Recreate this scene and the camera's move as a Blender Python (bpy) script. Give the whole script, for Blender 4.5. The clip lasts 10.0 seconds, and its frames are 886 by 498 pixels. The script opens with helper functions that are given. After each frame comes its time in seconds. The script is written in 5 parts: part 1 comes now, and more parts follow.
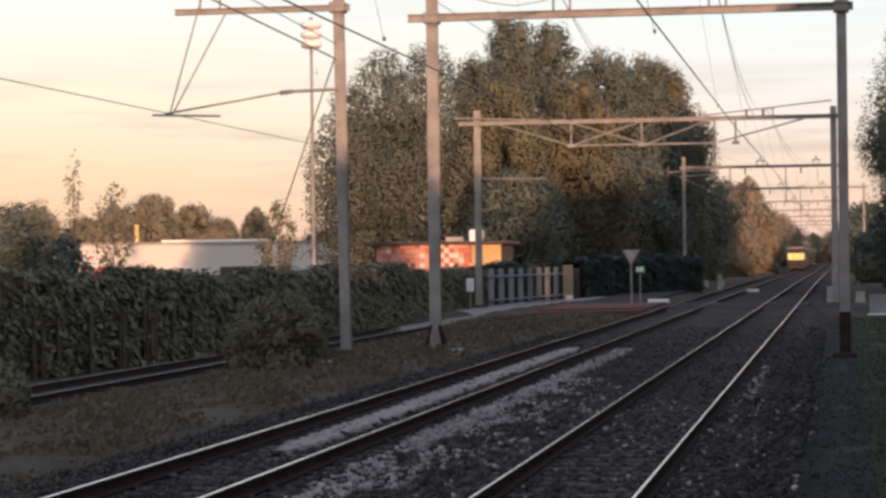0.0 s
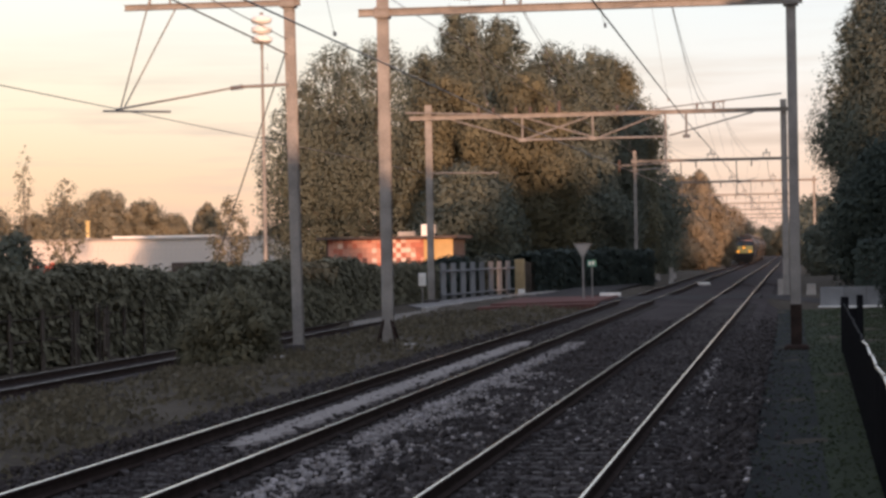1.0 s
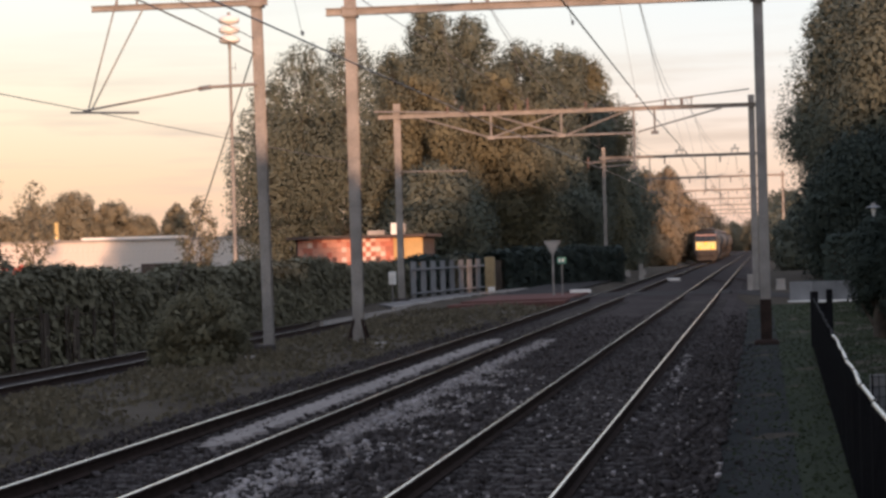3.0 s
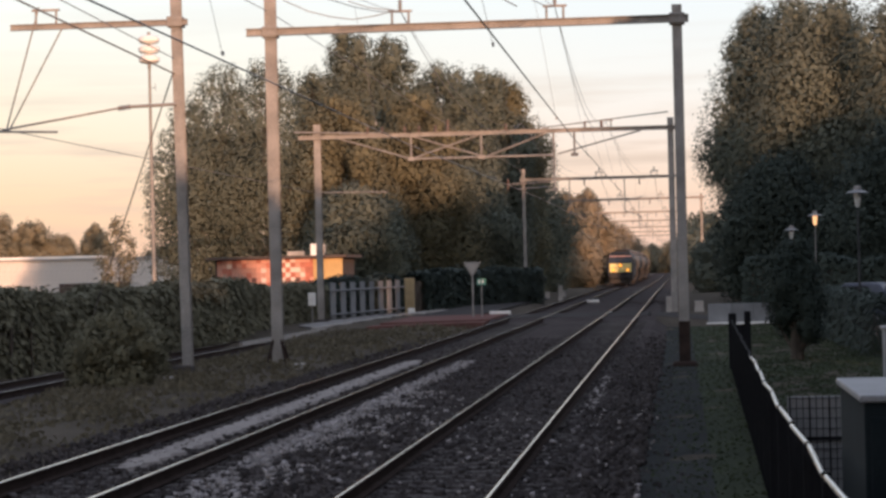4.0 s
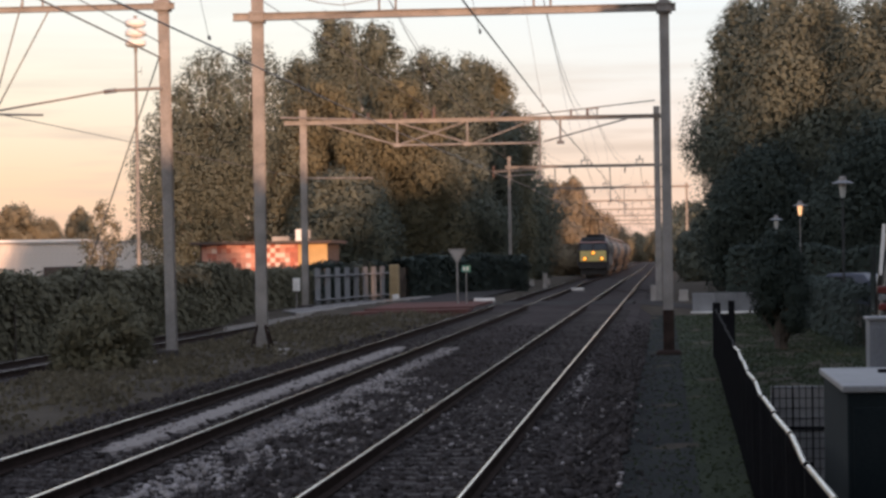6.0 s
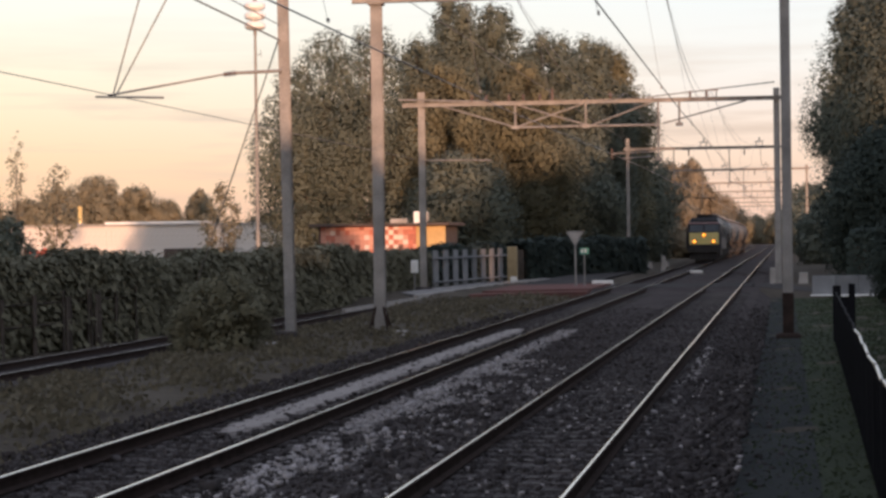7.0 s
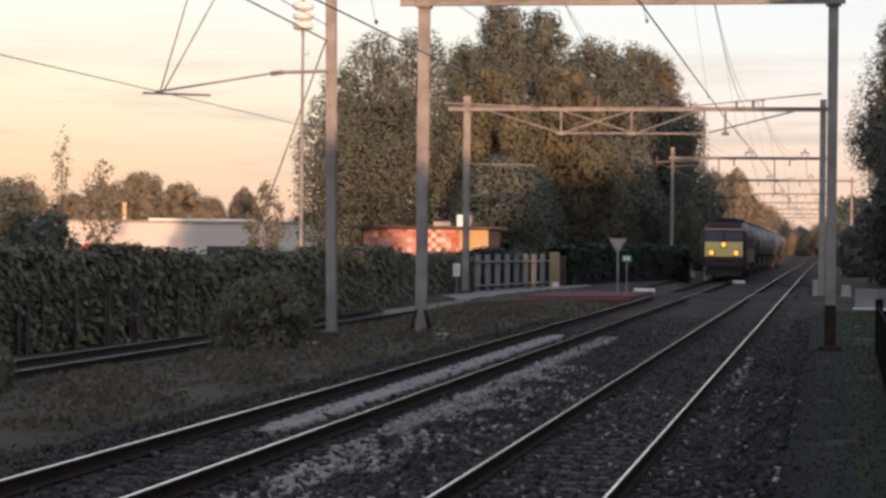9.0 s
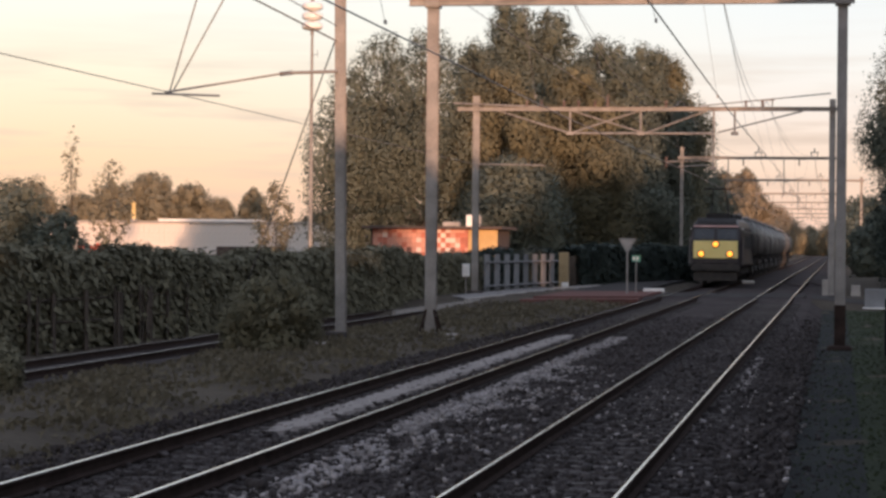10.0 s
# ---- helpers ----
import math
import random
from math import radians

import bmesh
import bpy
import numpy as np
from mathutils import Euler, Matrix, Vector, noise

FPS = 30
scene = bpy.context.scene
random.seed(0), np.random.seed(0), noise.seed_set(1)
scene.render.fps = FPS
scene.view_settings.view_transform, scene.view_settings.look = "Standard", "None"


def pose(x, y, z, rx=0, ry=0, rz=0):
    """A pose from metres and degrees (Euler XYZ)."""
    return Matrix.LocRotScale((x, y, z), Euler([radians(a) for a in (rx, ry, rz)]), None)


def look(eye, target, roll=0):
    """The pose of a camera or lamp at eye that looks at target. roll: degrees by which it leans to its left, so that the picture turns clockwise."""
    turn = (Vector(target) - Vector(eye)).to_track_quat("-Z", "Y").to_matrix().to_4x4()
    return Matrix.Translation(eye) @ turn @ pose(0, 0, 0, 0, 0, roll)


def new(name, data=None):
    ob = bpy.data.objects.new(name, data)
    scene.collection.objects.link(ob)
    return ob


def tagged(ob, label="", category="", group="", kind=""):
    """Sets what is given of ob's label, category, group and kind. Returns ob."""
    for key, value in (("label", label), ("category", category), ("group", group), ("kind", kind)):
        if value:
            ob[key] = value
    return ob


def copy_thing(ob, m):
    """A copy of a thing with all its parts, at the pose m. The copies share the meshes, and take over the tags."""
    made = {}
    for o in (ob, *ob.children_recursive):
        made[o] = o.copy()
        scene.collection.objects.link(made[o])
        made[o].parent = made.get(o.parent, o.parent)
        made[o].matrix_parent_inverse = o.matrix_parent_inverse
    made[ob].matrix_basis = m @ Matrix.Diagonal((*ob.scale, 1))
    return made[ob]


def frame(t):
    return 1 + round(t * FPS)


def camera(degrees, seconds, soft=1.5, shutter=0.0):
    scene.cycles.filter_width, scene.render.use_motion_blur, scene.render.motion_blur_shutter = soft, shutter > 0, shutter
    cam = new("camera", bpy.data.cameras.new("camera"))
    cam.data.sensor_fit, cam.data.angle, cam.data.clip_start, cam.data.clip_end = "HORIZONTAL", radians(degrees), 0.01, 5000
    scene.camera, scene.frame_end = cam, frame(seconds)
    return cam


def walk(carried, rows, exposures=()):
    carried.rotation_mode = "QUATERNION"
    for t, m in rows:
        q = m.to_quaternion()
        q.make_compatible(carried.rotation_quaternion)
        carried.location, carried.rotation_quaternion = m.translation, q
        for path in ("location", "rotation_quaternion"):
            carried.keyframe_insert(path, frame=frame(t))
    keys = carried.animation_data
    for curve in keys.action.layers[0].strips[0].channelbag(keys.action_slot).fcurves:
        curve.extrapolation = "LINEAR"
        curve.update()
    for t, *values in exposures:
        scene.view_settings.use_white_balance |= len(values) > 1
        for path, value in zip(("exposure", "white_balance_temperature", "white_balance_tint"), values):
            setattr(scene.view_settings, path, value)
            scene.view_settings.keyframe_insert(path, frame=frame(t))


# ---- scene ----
cam = camera(21.15, 10.0, soft=2.9)
EYE = (0.0, 0.0, 2.23)
TURNS = [
    (0.0, 90.213, 0.699, 9.543), (0.5, 90.119, 1.047, 8.643), (1.0, 90.066, 1.005, 8.382),
    (1.5, 90.362, 1.054, 8.181), (2.0, 90.308, 1.242, 8.478), (3.3, 89.977, 1.63, 7.212),
    (3.5, 90.087, 1.619, 6.885), (4.0, 90.472, 1.368, 5.717), (4.5, 90.348, 1.276, 4.681),
    (5.0, 90.087, 1.18, 4.426), (5.2, 90.046, 1.194, 4.376), (6.3, 90.166, 0.704, 6.121),
    (6.5, 89.993, 0.674, 6.712), (7.0, 89.753, 0.771, 8.2), (7.5, 89.79, 0.608, 9.362),
    (8.0, 89.716, 0.234, 9.586), (8.5, 89.779, -0.289, 9.249), (9.0, 89.841, -0.617, 9.231),
    (9.5, 89.818, -0.607, 9.211), (10.0, 89.842, -0.556, 9.456)]
walk(cam, [(t, pose(*EYE, rx, ry, rz)) for t, rx, ry, rz in TURNS], exposures=[(0.0, 0.12, 6450, 13), (10.0, 0.12, 6450, 13)])

# ---- sky and sun ----
SUN_TO = Vector((0.36, -0.933, 0.08)).normalized()
sun = new("sun", bpy.data.lights.new("sun", "SUN"))
sun.data.energy, sun.data.angle, sun.data.color = 5.4, radians(0.7), (1.0, 0.58, 0.36)
sun.matrix_basis = look(SUN_TO * 300, (0, 0, 0))

world = bpy.data.worlds.new("dusk_sky")
scene.world = world
world.use_nodes = True
wn, wl = world.node_tree.nodes, world.node_tree.links
wn.clear()


def wnode(kind, **values):
    n = wn.new(kind)
    for key, value in values.items():
        n.inputs[key].default_value = value
    return n


def wramp(stops):
    n = wn.new("ShaderNodeValToRGB")
    while len(n.color_ramp.elements) < len(stops):
        n.color_ramp.elements.new(0.5)
    for e, (at, c) in zip(n.color_ramp.elements, stops):
        e.position, e.color = at, (*c, 1)
    return n


w_sky = wn.new("ShaderNodeTexSky")
w_sky.sky_type, w_sky.sun_disc = "NISHITA", False
w_sky.sun_elevation, w_sky.sun_rotation = math.asin(SUN_TO.z), math.atan2(SUN_TO.x, SUN_TO.y)
w_bg_sky = wn.new("ShaderNodeBackground")
w_bg_sky.inputs["Strength"].default_value = 0.06
wl.new(w_sky.outputs[0], w_bg_sky.inputs["Color"])
# the afterglow: warm towards the west, paler and pinker ahead, blue overhead
w_co = wn.new("ShaderNodeTexCoord")
w_sep = wn.new("ShaderNodeSeparateXYZ")
wl.new(w_co.outputs["Generated"], w_sep.inputs[0])
w_west = wramp([(0.0, (0.97, 0.59, 0.41)), (0.035, (0.97, 0.67, 0.49)), (0.075, (0.95, 0.83, 0.70)), (0.12, (0.88, 0.91, 0.92)), (0.4, (0.80, 0.85, 0.98)), (1.0, (0.58, 0.68, 0.92))])
w_north = wramp([(0.0, (0.92, 0.63, 0.52)), (0.03, (0.88, 0.66, 0.58)), (0.055, (0.85, 0.745, 0.755)), (0.075, (0.84, 0.82, 0.86)), (0.12, (0.78, 0.84, 0.92)), (0.4, (0.78, 0.84, 0.98)), (1.0, (0.58, 0.68, 0.92))])
for r in (w_west, w_north):
    wl.new(w_sep.outputs["Z"], r.inputs["Fac"])
w_side = wn.new("ShaderNodeMapRange")
w_side.inputs["From Min"].default_value, w_side.inputs["From Max"].default_value = -0.32, -0.03
w_side.inputs["To Min"].default_value, w_side.inputs["To Max"].default_value = 0.0, 1.0
wl.new(w_sep.outputs["X"], w_side.inputs["Value"])
w_mix = wn.new("ShaderNodeMixRGB")
wl.new(w_side.outputs[0], w_mix.inputs["Fac"])
wl.new(w_west.outputs[0], w_mix.inputs["Color1"])
wl.new(w_north.outputs[0], w_mix.inputs["Color2"])
# thin flat cloud streaks
w_map = wn.new("ShaderNodeMapping")
w_map.inputs["Scale"].default_value = (5.0, 5.0, 62.0)
wl.new(w_co.outputs["Generated"], w_map.inputs["Vector"])
w_noise = wnode("ShaderNodeTexNoise", Scale=1.6, Detail=5.0, Roughness=0.55)
wl.new(w_map.outputs[0], w_noise.inputs["Vector"])
w_cut = wramp([(0.48, (0, 0, 0)), (0.66, (0.9, 0.9, 0.9))])
wl.new(w_noise.outputs["Fac"], w_cut.inputs["Fac"])
w_low = wramp([(0.02, (0.3, 0.3, 0.3)), (0.05, (1, 1, 1)), (0.085, (0.15, 0.15, 0.15))])
wl.new(w_sep.outputs["Z"], w_low.inputs["Fac"])
w_amt = wn.new("ShaderNodeMath")
w_amt.operation = "MULTIPLY"
wl.new(w_cut.outputs[0], w_amt.inputs[0])
wl.new(w_low.outputs[0], w_amt.inputs[1])
w_cloud = wn.new("ShaderNodeMixRGB")
w_cloud.inputs["Color2"].default_value = (0.60, 0.47, 0.47, 1)
wl.new(w_amt.outputs[0], w_cloud.inputs["Fac"])
wl.new(w_mix.outputs[0], w_cloud.inputs["Color1"])
w_bg = wn.new("ShaderNodeBackground")
w_bg.inputs["Strength"].default_value = 0.82
wl.new(w_cloud.outputs[0], w_bg.inputs["Color"])
w_add = wn.new("ShaderNodeAddShader")
w_out = wn.new("ShaderNodeOutputWorld")
wl.new(w_bg_sky.outputs[0], w_add.inputs[0])
wl.new(w_bg.outputs[0], w_add.inputs[1])
wl.new(w_add.outputs[0], w_out.inputs["Surface"])


# ---- materials ----
def material(name, c1, c2, rough=0.8, metal=0.0, scale=3.0, fine=40.0, bump=0.2, dist=0.02, spread=0.0, island=False, coat=0.0, glow=0.0, through_light=0.0, sheen=0.5):
    """A surface of two colours mixed by coarse and fine noise, with relief; spread: change from piece to piece."""
    m = bpy.data.materials.new(name)
    m.use_nodes = True
    n, l = m.node_tree.nodes, m.node_tree.links
    b = n["Principled BSDF"]
    co = n.new("ShaderNodeTexCoord")
    big, small = n.new("ShaderNodeTexNoise"), n.new("ShaderNodeTexNoise")
    for t, s, d in ((big, scale, 4.0), (small, fine, 6.0)):
        t.inputs["Scale"].default_value, t.inputs["Detail"].default_value = s, d
        l.new(co.outputs["Object"], t.inputs["Vector"])
    half = n.new("ShaderNodeMixRGB")
    half.inputs["Fac"].default_value = 0.45
    l.new(big.outputs["Fac"], half.inputs["Color1"])
    l.new(small.outputs["Fac"], half.inputs["Color2"])
    ramp = n.new("ShaderNodeValToRGB")
    ramp.color_ramp.elements[0].position, ramp.color_ramp.elements[1].position = 0.36, 0.64
    ramp.color_ramp.elements[0].color, ramp.color_ramp.elements[1].color = (*c1, 1), (*c2, 1)
    l.new(half.outputs[0], ramp.inputs["Fac"])
    out = ramp.outputs[0]
    if spread:
        info = n.new("ShaderNodeNewGeometry" if island else "ShaderNodeObjectInfo")
        hsv = n.new("ShaderNodeHueSaturation")
        rng = n.new("ShaderNodeMapRange")
        rng.inputs["To Min"].default_value, rng.inputs["To Max"].default_value = 1 - spread, 1 + spread
        l.new(info.outputs["Random Per Island" if island else "Random"], rng.inputs["Value"])
        l.new(rng.outputs[0], hsv.inputs["Value"])
        l.new(out, hsv.inputs["Color"])
        out = hsv.outputs[0]
    l.new(out, b.inputs["Base Color"])
    b.inputs["Roughness"].default_value, b.inputs["Metallic"].default_value = rough, metal
    b.inputs["Coat Weight"].default_value = coat
    b.inputs["Specular IOR Level"].default_value = sheen
    if bump:
        bp = n.new("ShaderNodeBump")
        bp.inputs["Strength"].default_value, bp.inputs["Distance"].default_value = bump, dist
        l.new(small.outputs["Fac"], bp.inputs["Height"])
        l.new(bp.outputs[0], b.inputs["Normal"])
    if glow:
        l.new(out, b.inputs["Emission Color"])
        b.inputs["Emission Strength"].default_value = glow
    if through_light:
        tr, mx = n.new("ShaderNodeBsdfTranslucent"), n.new("ShaderNodeMixShader")
        l.new(out, tr.inputs["Color"])
        mx.inputs["Fac"].default_value = through_light
        l.new(b.outputs[0], mx.inputs[1])
        l.new(tr.outputs[0], mx.inputs[2])
        l.new(mx.outputs[0], n["Material Output"].inputs["Surface"])
    return m


M_GRASS = material("rough_grass", (0.044, 0.036, 0.028), (0.080, 0.066, 0.050), 0.95, scale=0.35, fine=6, bump=0.6, dist=0.08, sheen=0.05)
M_BALLAST = material("ballast_bed", (0.030, 0.024, 0.023), (0.064, 0.053, 0.050), 0.95, scale=0.4, fine=14, bump=1.0, dist=0.06, sheen=0.05)
M_STONE = material("ballast_stone", (0.032, 0.027, 0.026), (0.060, 0.052, 0.050), 0.9, scale=0.5, fine=30, bump=0.3, spread=0.3, island=True, sheen=0.1)
M_PALE = material("pale_gravel", (0.17, 0.152, 0.145), (0.32, 0.29, 0.28), 0.95, scale=1.2, fine=22, bump=0.8, dist=0.04, spread=0.35, island=True)
M_RAIL = material("polished_rail_head", (0.80, 0.80, 0.81), (0.95, 0.95, 0.96), 0.13, 1.0, scale=2, fine=60, bump=0.0)
M_RUST = material("rusty_rail_side", (0.022, 0.016, 0.014), (0.046, 0.032, 0.027), 0.95, scale=4, fine=60, bump=0.3, sheen=0.03)
M_SLEEPER = material("weathered_concrete_sleeper", (0.040, 0.034, 0.032), (0.078, 0.068, 0.063), 0.9, scale=2, fine=30, bump=0.4, spread=0.25, sheen=0.1)
M_STEEL = material("galvanised_mast_steel", (0.17, 0.157, 0.145), (0.31, 0.29, 0.27), 0.65, 0.15, scale=1.5, fine=25, bump=0.15, sheen=0.25)
# copper wire made paler than it is, with the haze put into its colour
M_WIRE = material("hazed_copper_wire", (0.17, 0.155, 0.145), (0.30, 0.275, 0.255), 0.5, 0.4, bump=0.0)
M_INSUL = material("brown_insulator", (0.10, 0.055, 0.04), (0.2, 0.12, 0.09), 0.35, bump=0.0)
M_CONC = material("old_concrete", (0.22, 0.20, 0.18), (0.38, 0.35, 0.32), 0.9, scale=1.4, fine=24, bump=0.4)
M_ASPHALT = material("asphalt", (0.028, 0.025, 0.024), (0.050, 0.045, 0.043), 0.95, scale=0.6, fine=40, bump=0.3, sheen=0.05)
M_REDROAD = material("red_cycle_paving", (0.080, 0.040, 0.035), (0.140, 0.066, 0.056), 0.95, scale=0.8, fine=20, bump=0.3, sheen=0.08)
M_BARK = material("bark", (0.045, 0.035, 0.028), (0.11, 0.085, 0.065), 0.95, scale=3, fine=30, bump=0.9, dist=0.05)
M_LEAF = material("dark_green_leaves", (0.095, 0.106, 0.084), (0.170, 0.186, 0.145), 0.85, scale=0.25, fine=3, bump=0.0, spread=0.06, island=True, through_light=0.26, sheen=0.2)
M_LEAF_WARM = material("autumn_green_leaves", (0.110, 0.104, 0.068), (0.195, 0.180, 0.112), 0.85, scale=0.22, fine=3, bump=0.0, spread=0.06, island=True, through_light=0.26, sheen=0.2)
M_IVY = material("hedge_leaves", (0.118, 0.110, 0.072), (0.185, 0.172, 0.114), 0.9, scale=0.5, fine=5, bump=0.0, spread=0.12, island=True, through_light=0.2, sheen=0.15)
M_WEED = material("dry_weeds", (0.074, 0.064, 0.044), (0.135, 0.115, 0.078), 0.9, scale=0.4, fine=5, bump=0.0, spread=0.2, island=True, through_light=0.3, sheen=0.15)
M_YEW = material("dark_evergreen_leaves", (0.032, 0.042, 0.036), (0.060, 0.074, 0.062), 0.9, scale=0.5, fine=5, bump=0.0, spread=0.1, island=True, through_light=0.15, sheen=0.1)
# the next two leaf colours are lightened to stand in for distance haze
M_FAR = material("hazed_olive_leaves", (0.17, 0.155, 0.105), (0.27, 0.24, 0.165), 0.85, scale=0.2, fine=2, bump=0.0, spread=0.12, island=True, through_light=0.3)
M_TAN = material("hazed_tan_autumn_leaves", (0.20, 0.165, 0.11), (0.31, 0.255, 0.175), 0.8, scale=0.2, fine=2, bump=0.0, spread=0.14, island=True, through_light=0.3)
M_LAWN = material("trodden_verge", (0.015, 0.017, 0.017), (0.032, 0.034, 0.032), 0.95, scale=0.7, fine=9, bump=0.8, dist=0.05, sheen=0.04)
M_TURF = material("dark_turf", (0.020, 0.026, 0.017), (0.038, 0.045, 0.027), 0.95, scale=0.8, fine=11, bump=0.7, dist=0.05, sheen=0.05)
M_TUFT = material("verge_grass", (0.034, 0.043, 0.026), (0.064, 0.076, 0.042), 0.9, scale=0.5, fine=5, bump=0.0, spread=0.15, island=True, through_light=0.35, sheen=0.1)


# ---- builders ----
class Shape:
    """Gathers vertices and faces of one mesh."""

    def __init__(self):
        self.v, self.f, self.m = [], [], []

    def add(self, verts, faces, mi=0):
        o = len(self.v)
        self.v += [tuple(p) for p in verts]
        self.f += [tuple(o + i for i in q) for q in faces]
        self.m += [mi] * len(faces)
        return self

    def box(self, c, s, turn=None, mi=0):
        x, y, z = (a / 2 for a in s)
        vs = [Vector(p) for p in ((-x, -y, -z), (x, -y, -z), (x, y, -z), (-x, y, -z), (-x, -y, z), (x, -y, z), (x, y, z), (-x, y, z))]
        if turn is not None:
            vs = [turn @ p for p in vs]
        return self.add([p + Vector(c) for p in vs], [(0, 3, 2, 1), (4, 5, 6, 7), (0, 1, 5, 4), (1, 2, 6, 5), (2, 3, 7, 6), (3, 0, 4, 7)], mi)

    def tube(self, a, b, r, r2=None, n=8, mi=0):
        a, b = Vector(a), Vector(b)
        r2 = r if r2 is None else r2
        q = (b - a).to_track_quat("Z", "Y")
        ring = [Vector((math.cos(k * math.tau / n), math.sin(k * math.tau / n), 0)) for k in range(n)]
        vs = [a + q @ (p * r) for p in ring] + [b + q @ (p * r2) for p in ring]
        fs = [(k, (k + 1) % n, n + (k + 1) % n, n + k) for k in range(n)]
        return self.add(vs, fs + [tuple(range(n - 1, -1, -1)), tuple(range(n, 2 * n))], mi)

    def path(self, pts, r, n=5, mi=0):
        """One unbroken round bar along the points."""
        pts = [Vector(p) for p in pts]
        vs, fs = [], []
        for k, p in enumerate(pts):
            d = (pts[min(k + 1, len(pts) - 1)] - pts[max(k - 1, 0)]).normalized()
            q = d.to_track_quat("Z", "Y")
            vs += [p + q @ Vector((r * math.cos(j * math.tau / n), r * math.sin(j * math.tau / n), 0)) for j in range(n)]
        for k in range(len(pts) - 1):
            fs += [(k * n + j, k * n + (j + 1) % n, (k + 1) * n + (j + 1) % n, (k + 1) * n + j) for j in range(n)]
        fs += [tuple(range(n - 1, -1, -1)), tuple((len(pts) - 1) * n + j for j in range(n))]
        return self.add(vs, fs, mi)

    def lathe(self, prof, at=(0, 0, 0), axis="Z", n=16, mi=0):
        vs, fs = [], []
        for r, h in prof:
            for k in range(n):
                c, s = r * math.cos(k * math.tau / n), r * math.sin(k * math.tau / n)
                p = (c, s, h) if axis == "Z" else ((c, h, s) if axis == "Y" else (h, c, s))
                vs.append(Vector(p) + Vector(at))
        for j in range(len(prof) - 1):
            for k in range(n):
                fs.append((j * n + k, j * n + (k + 1) % n, (j + 1) * n + (k + 1) % n, (j + 1) * n + k))
        fs += [tuple(range(n - 1, -1, -1)), tuple((len(prof) - 1) * n + k for k in range(n))]
        return self.add(vs, fs, mi)

    def prism(self, outline, y0, y1, mi=0):
        """An outline in x and z, drawn out along y."""
        n = len(outline)
        vs = [(x, y0, z) for x, z in outline] + [(x, y1, z) for x, z in outline]
        fs = [(k, (k + 1) % n, n + (k + 1) % n, n + k) for k in range(n)]
        return self.add(vs, fs + [tuple(range(n - 1, -1, -1)), tuple(range(n, 2 * n))], mi)

    def sweep(self, outline, ys, mi=0):
        """An outline in x and z, drawn along y and down the grade of the line."""
        n = len(outline)
        vs = [(x, y, z + float(grade(y))) for y in ys for x, z in outline]
        fs = [(j * n + k, j * n + (k + 1) % n, (j + 1) * n + (k + 1) % n, (j + 1) * n + k) for j in range(len(ys) - 1) for k in range(n)]
        return self.add(vs, fs + [tuple(range(n - 1, -1, -1)), tuple((len(ys) - 1) * n + k for k in range(n))], mi)

    def hbeam(self, a, b, w, d, t=0.02, up=(0, 1, 0)):
        """An H-section from a to b: flanges w wide, d apart along 'up'."""
        a, b = Vector(a), Vector(b)
        z = (b - a).normalized()
        y = Vector(up)
        x = y.cross(z).normalized()
        y = z.cross(x)
        h, e, k = w / 2, d / 2, t / 2
        ring = [(-h, -e), (h, -e), (h, -e + t), (k, -e + t), (k, e - t), (h, e - t), (h, e), (-h, e), (-h, e - t), (-k, e - t), (-k, -e + t), (-h, -e + t)]
        vs = [p + x * u + y * v for p in (a, b) for u, v in ring]
        fs = [(j, (j + 1) % 12, 12 + (j + 1) % 12, 12 + j) for j in range(12)]
        for o, flip in ((0, True), (12, False)):
            for q in ((0, 1, 2, 3, 10, 11), (10, 3, 4, 9), (9, 4, 5, 6, 7, 8)):
                q = tuple(o + i for i in q)
                fs.append(q[::-1] if flip else q)
        return self.add(vs, fs)


def link(name, shape, mats, parent=None, label="", bevel=0.0, smooth=False):
    me = bpy.data.meshes.new(name)
    me.from_pydata(shape.v, [], shape.f)
    mats = mats if isinstance(mats, (list, tuple)) else [mats]
    for m in mats:
        me.materials.append(m)
    if len(mats) > 1:
        me.polygons.foreach_set("material_index", shape.m)
    if smooth:
        me.polygons.foreach_set("use_smooth", [True] * len(me.polygons))
        me.set_sharp_from_angle(angle=radians(40))
    ob = new(name, me)
    if bevel:
        md = ob.modifiers.new("edge", "BEVEL")
        md.width, md.segments, md.limit_method = bevel, 2, "ANGLE"
    if parent:
        ob.parent = parent
    if label:
        ob["label"] = label
    return ob


part = link


def thing(name, at=(0, 0, 0), label="", category="", group="", kind="", rz=0.0):
    e = new(name)
    e.empty_display_size = 0.3
    e.matrix_basis = pose(*at, 0, 0, rz)
    return tagged(e, label, category, group, kind)


def mesh_np(name, verts, faces, mats, parent=None):
    me = bpy.data.meshes.new(name)
    n, k = faces.shape
    me.vertices.add(len(verts))
    me.vertices.foreach_set("co", np.ascontiguousarray(verts, dtype=np.float32).ravel())
    me.loops.add(n * k)
    me.loops.foreach_set("vertex_index", faces.astype(np.int32).ravel())
    me.polygons.add(n)
    me.polygons.foreach_set("loop_start", np.arange(0, n * k, k, dtype=np.int32))
    me.update(calc_edges=True)
    me.validate()
    me.materials.append(mats)
    ob = new(name, me)
    if parent:
        ob.parent = parent
    return ob


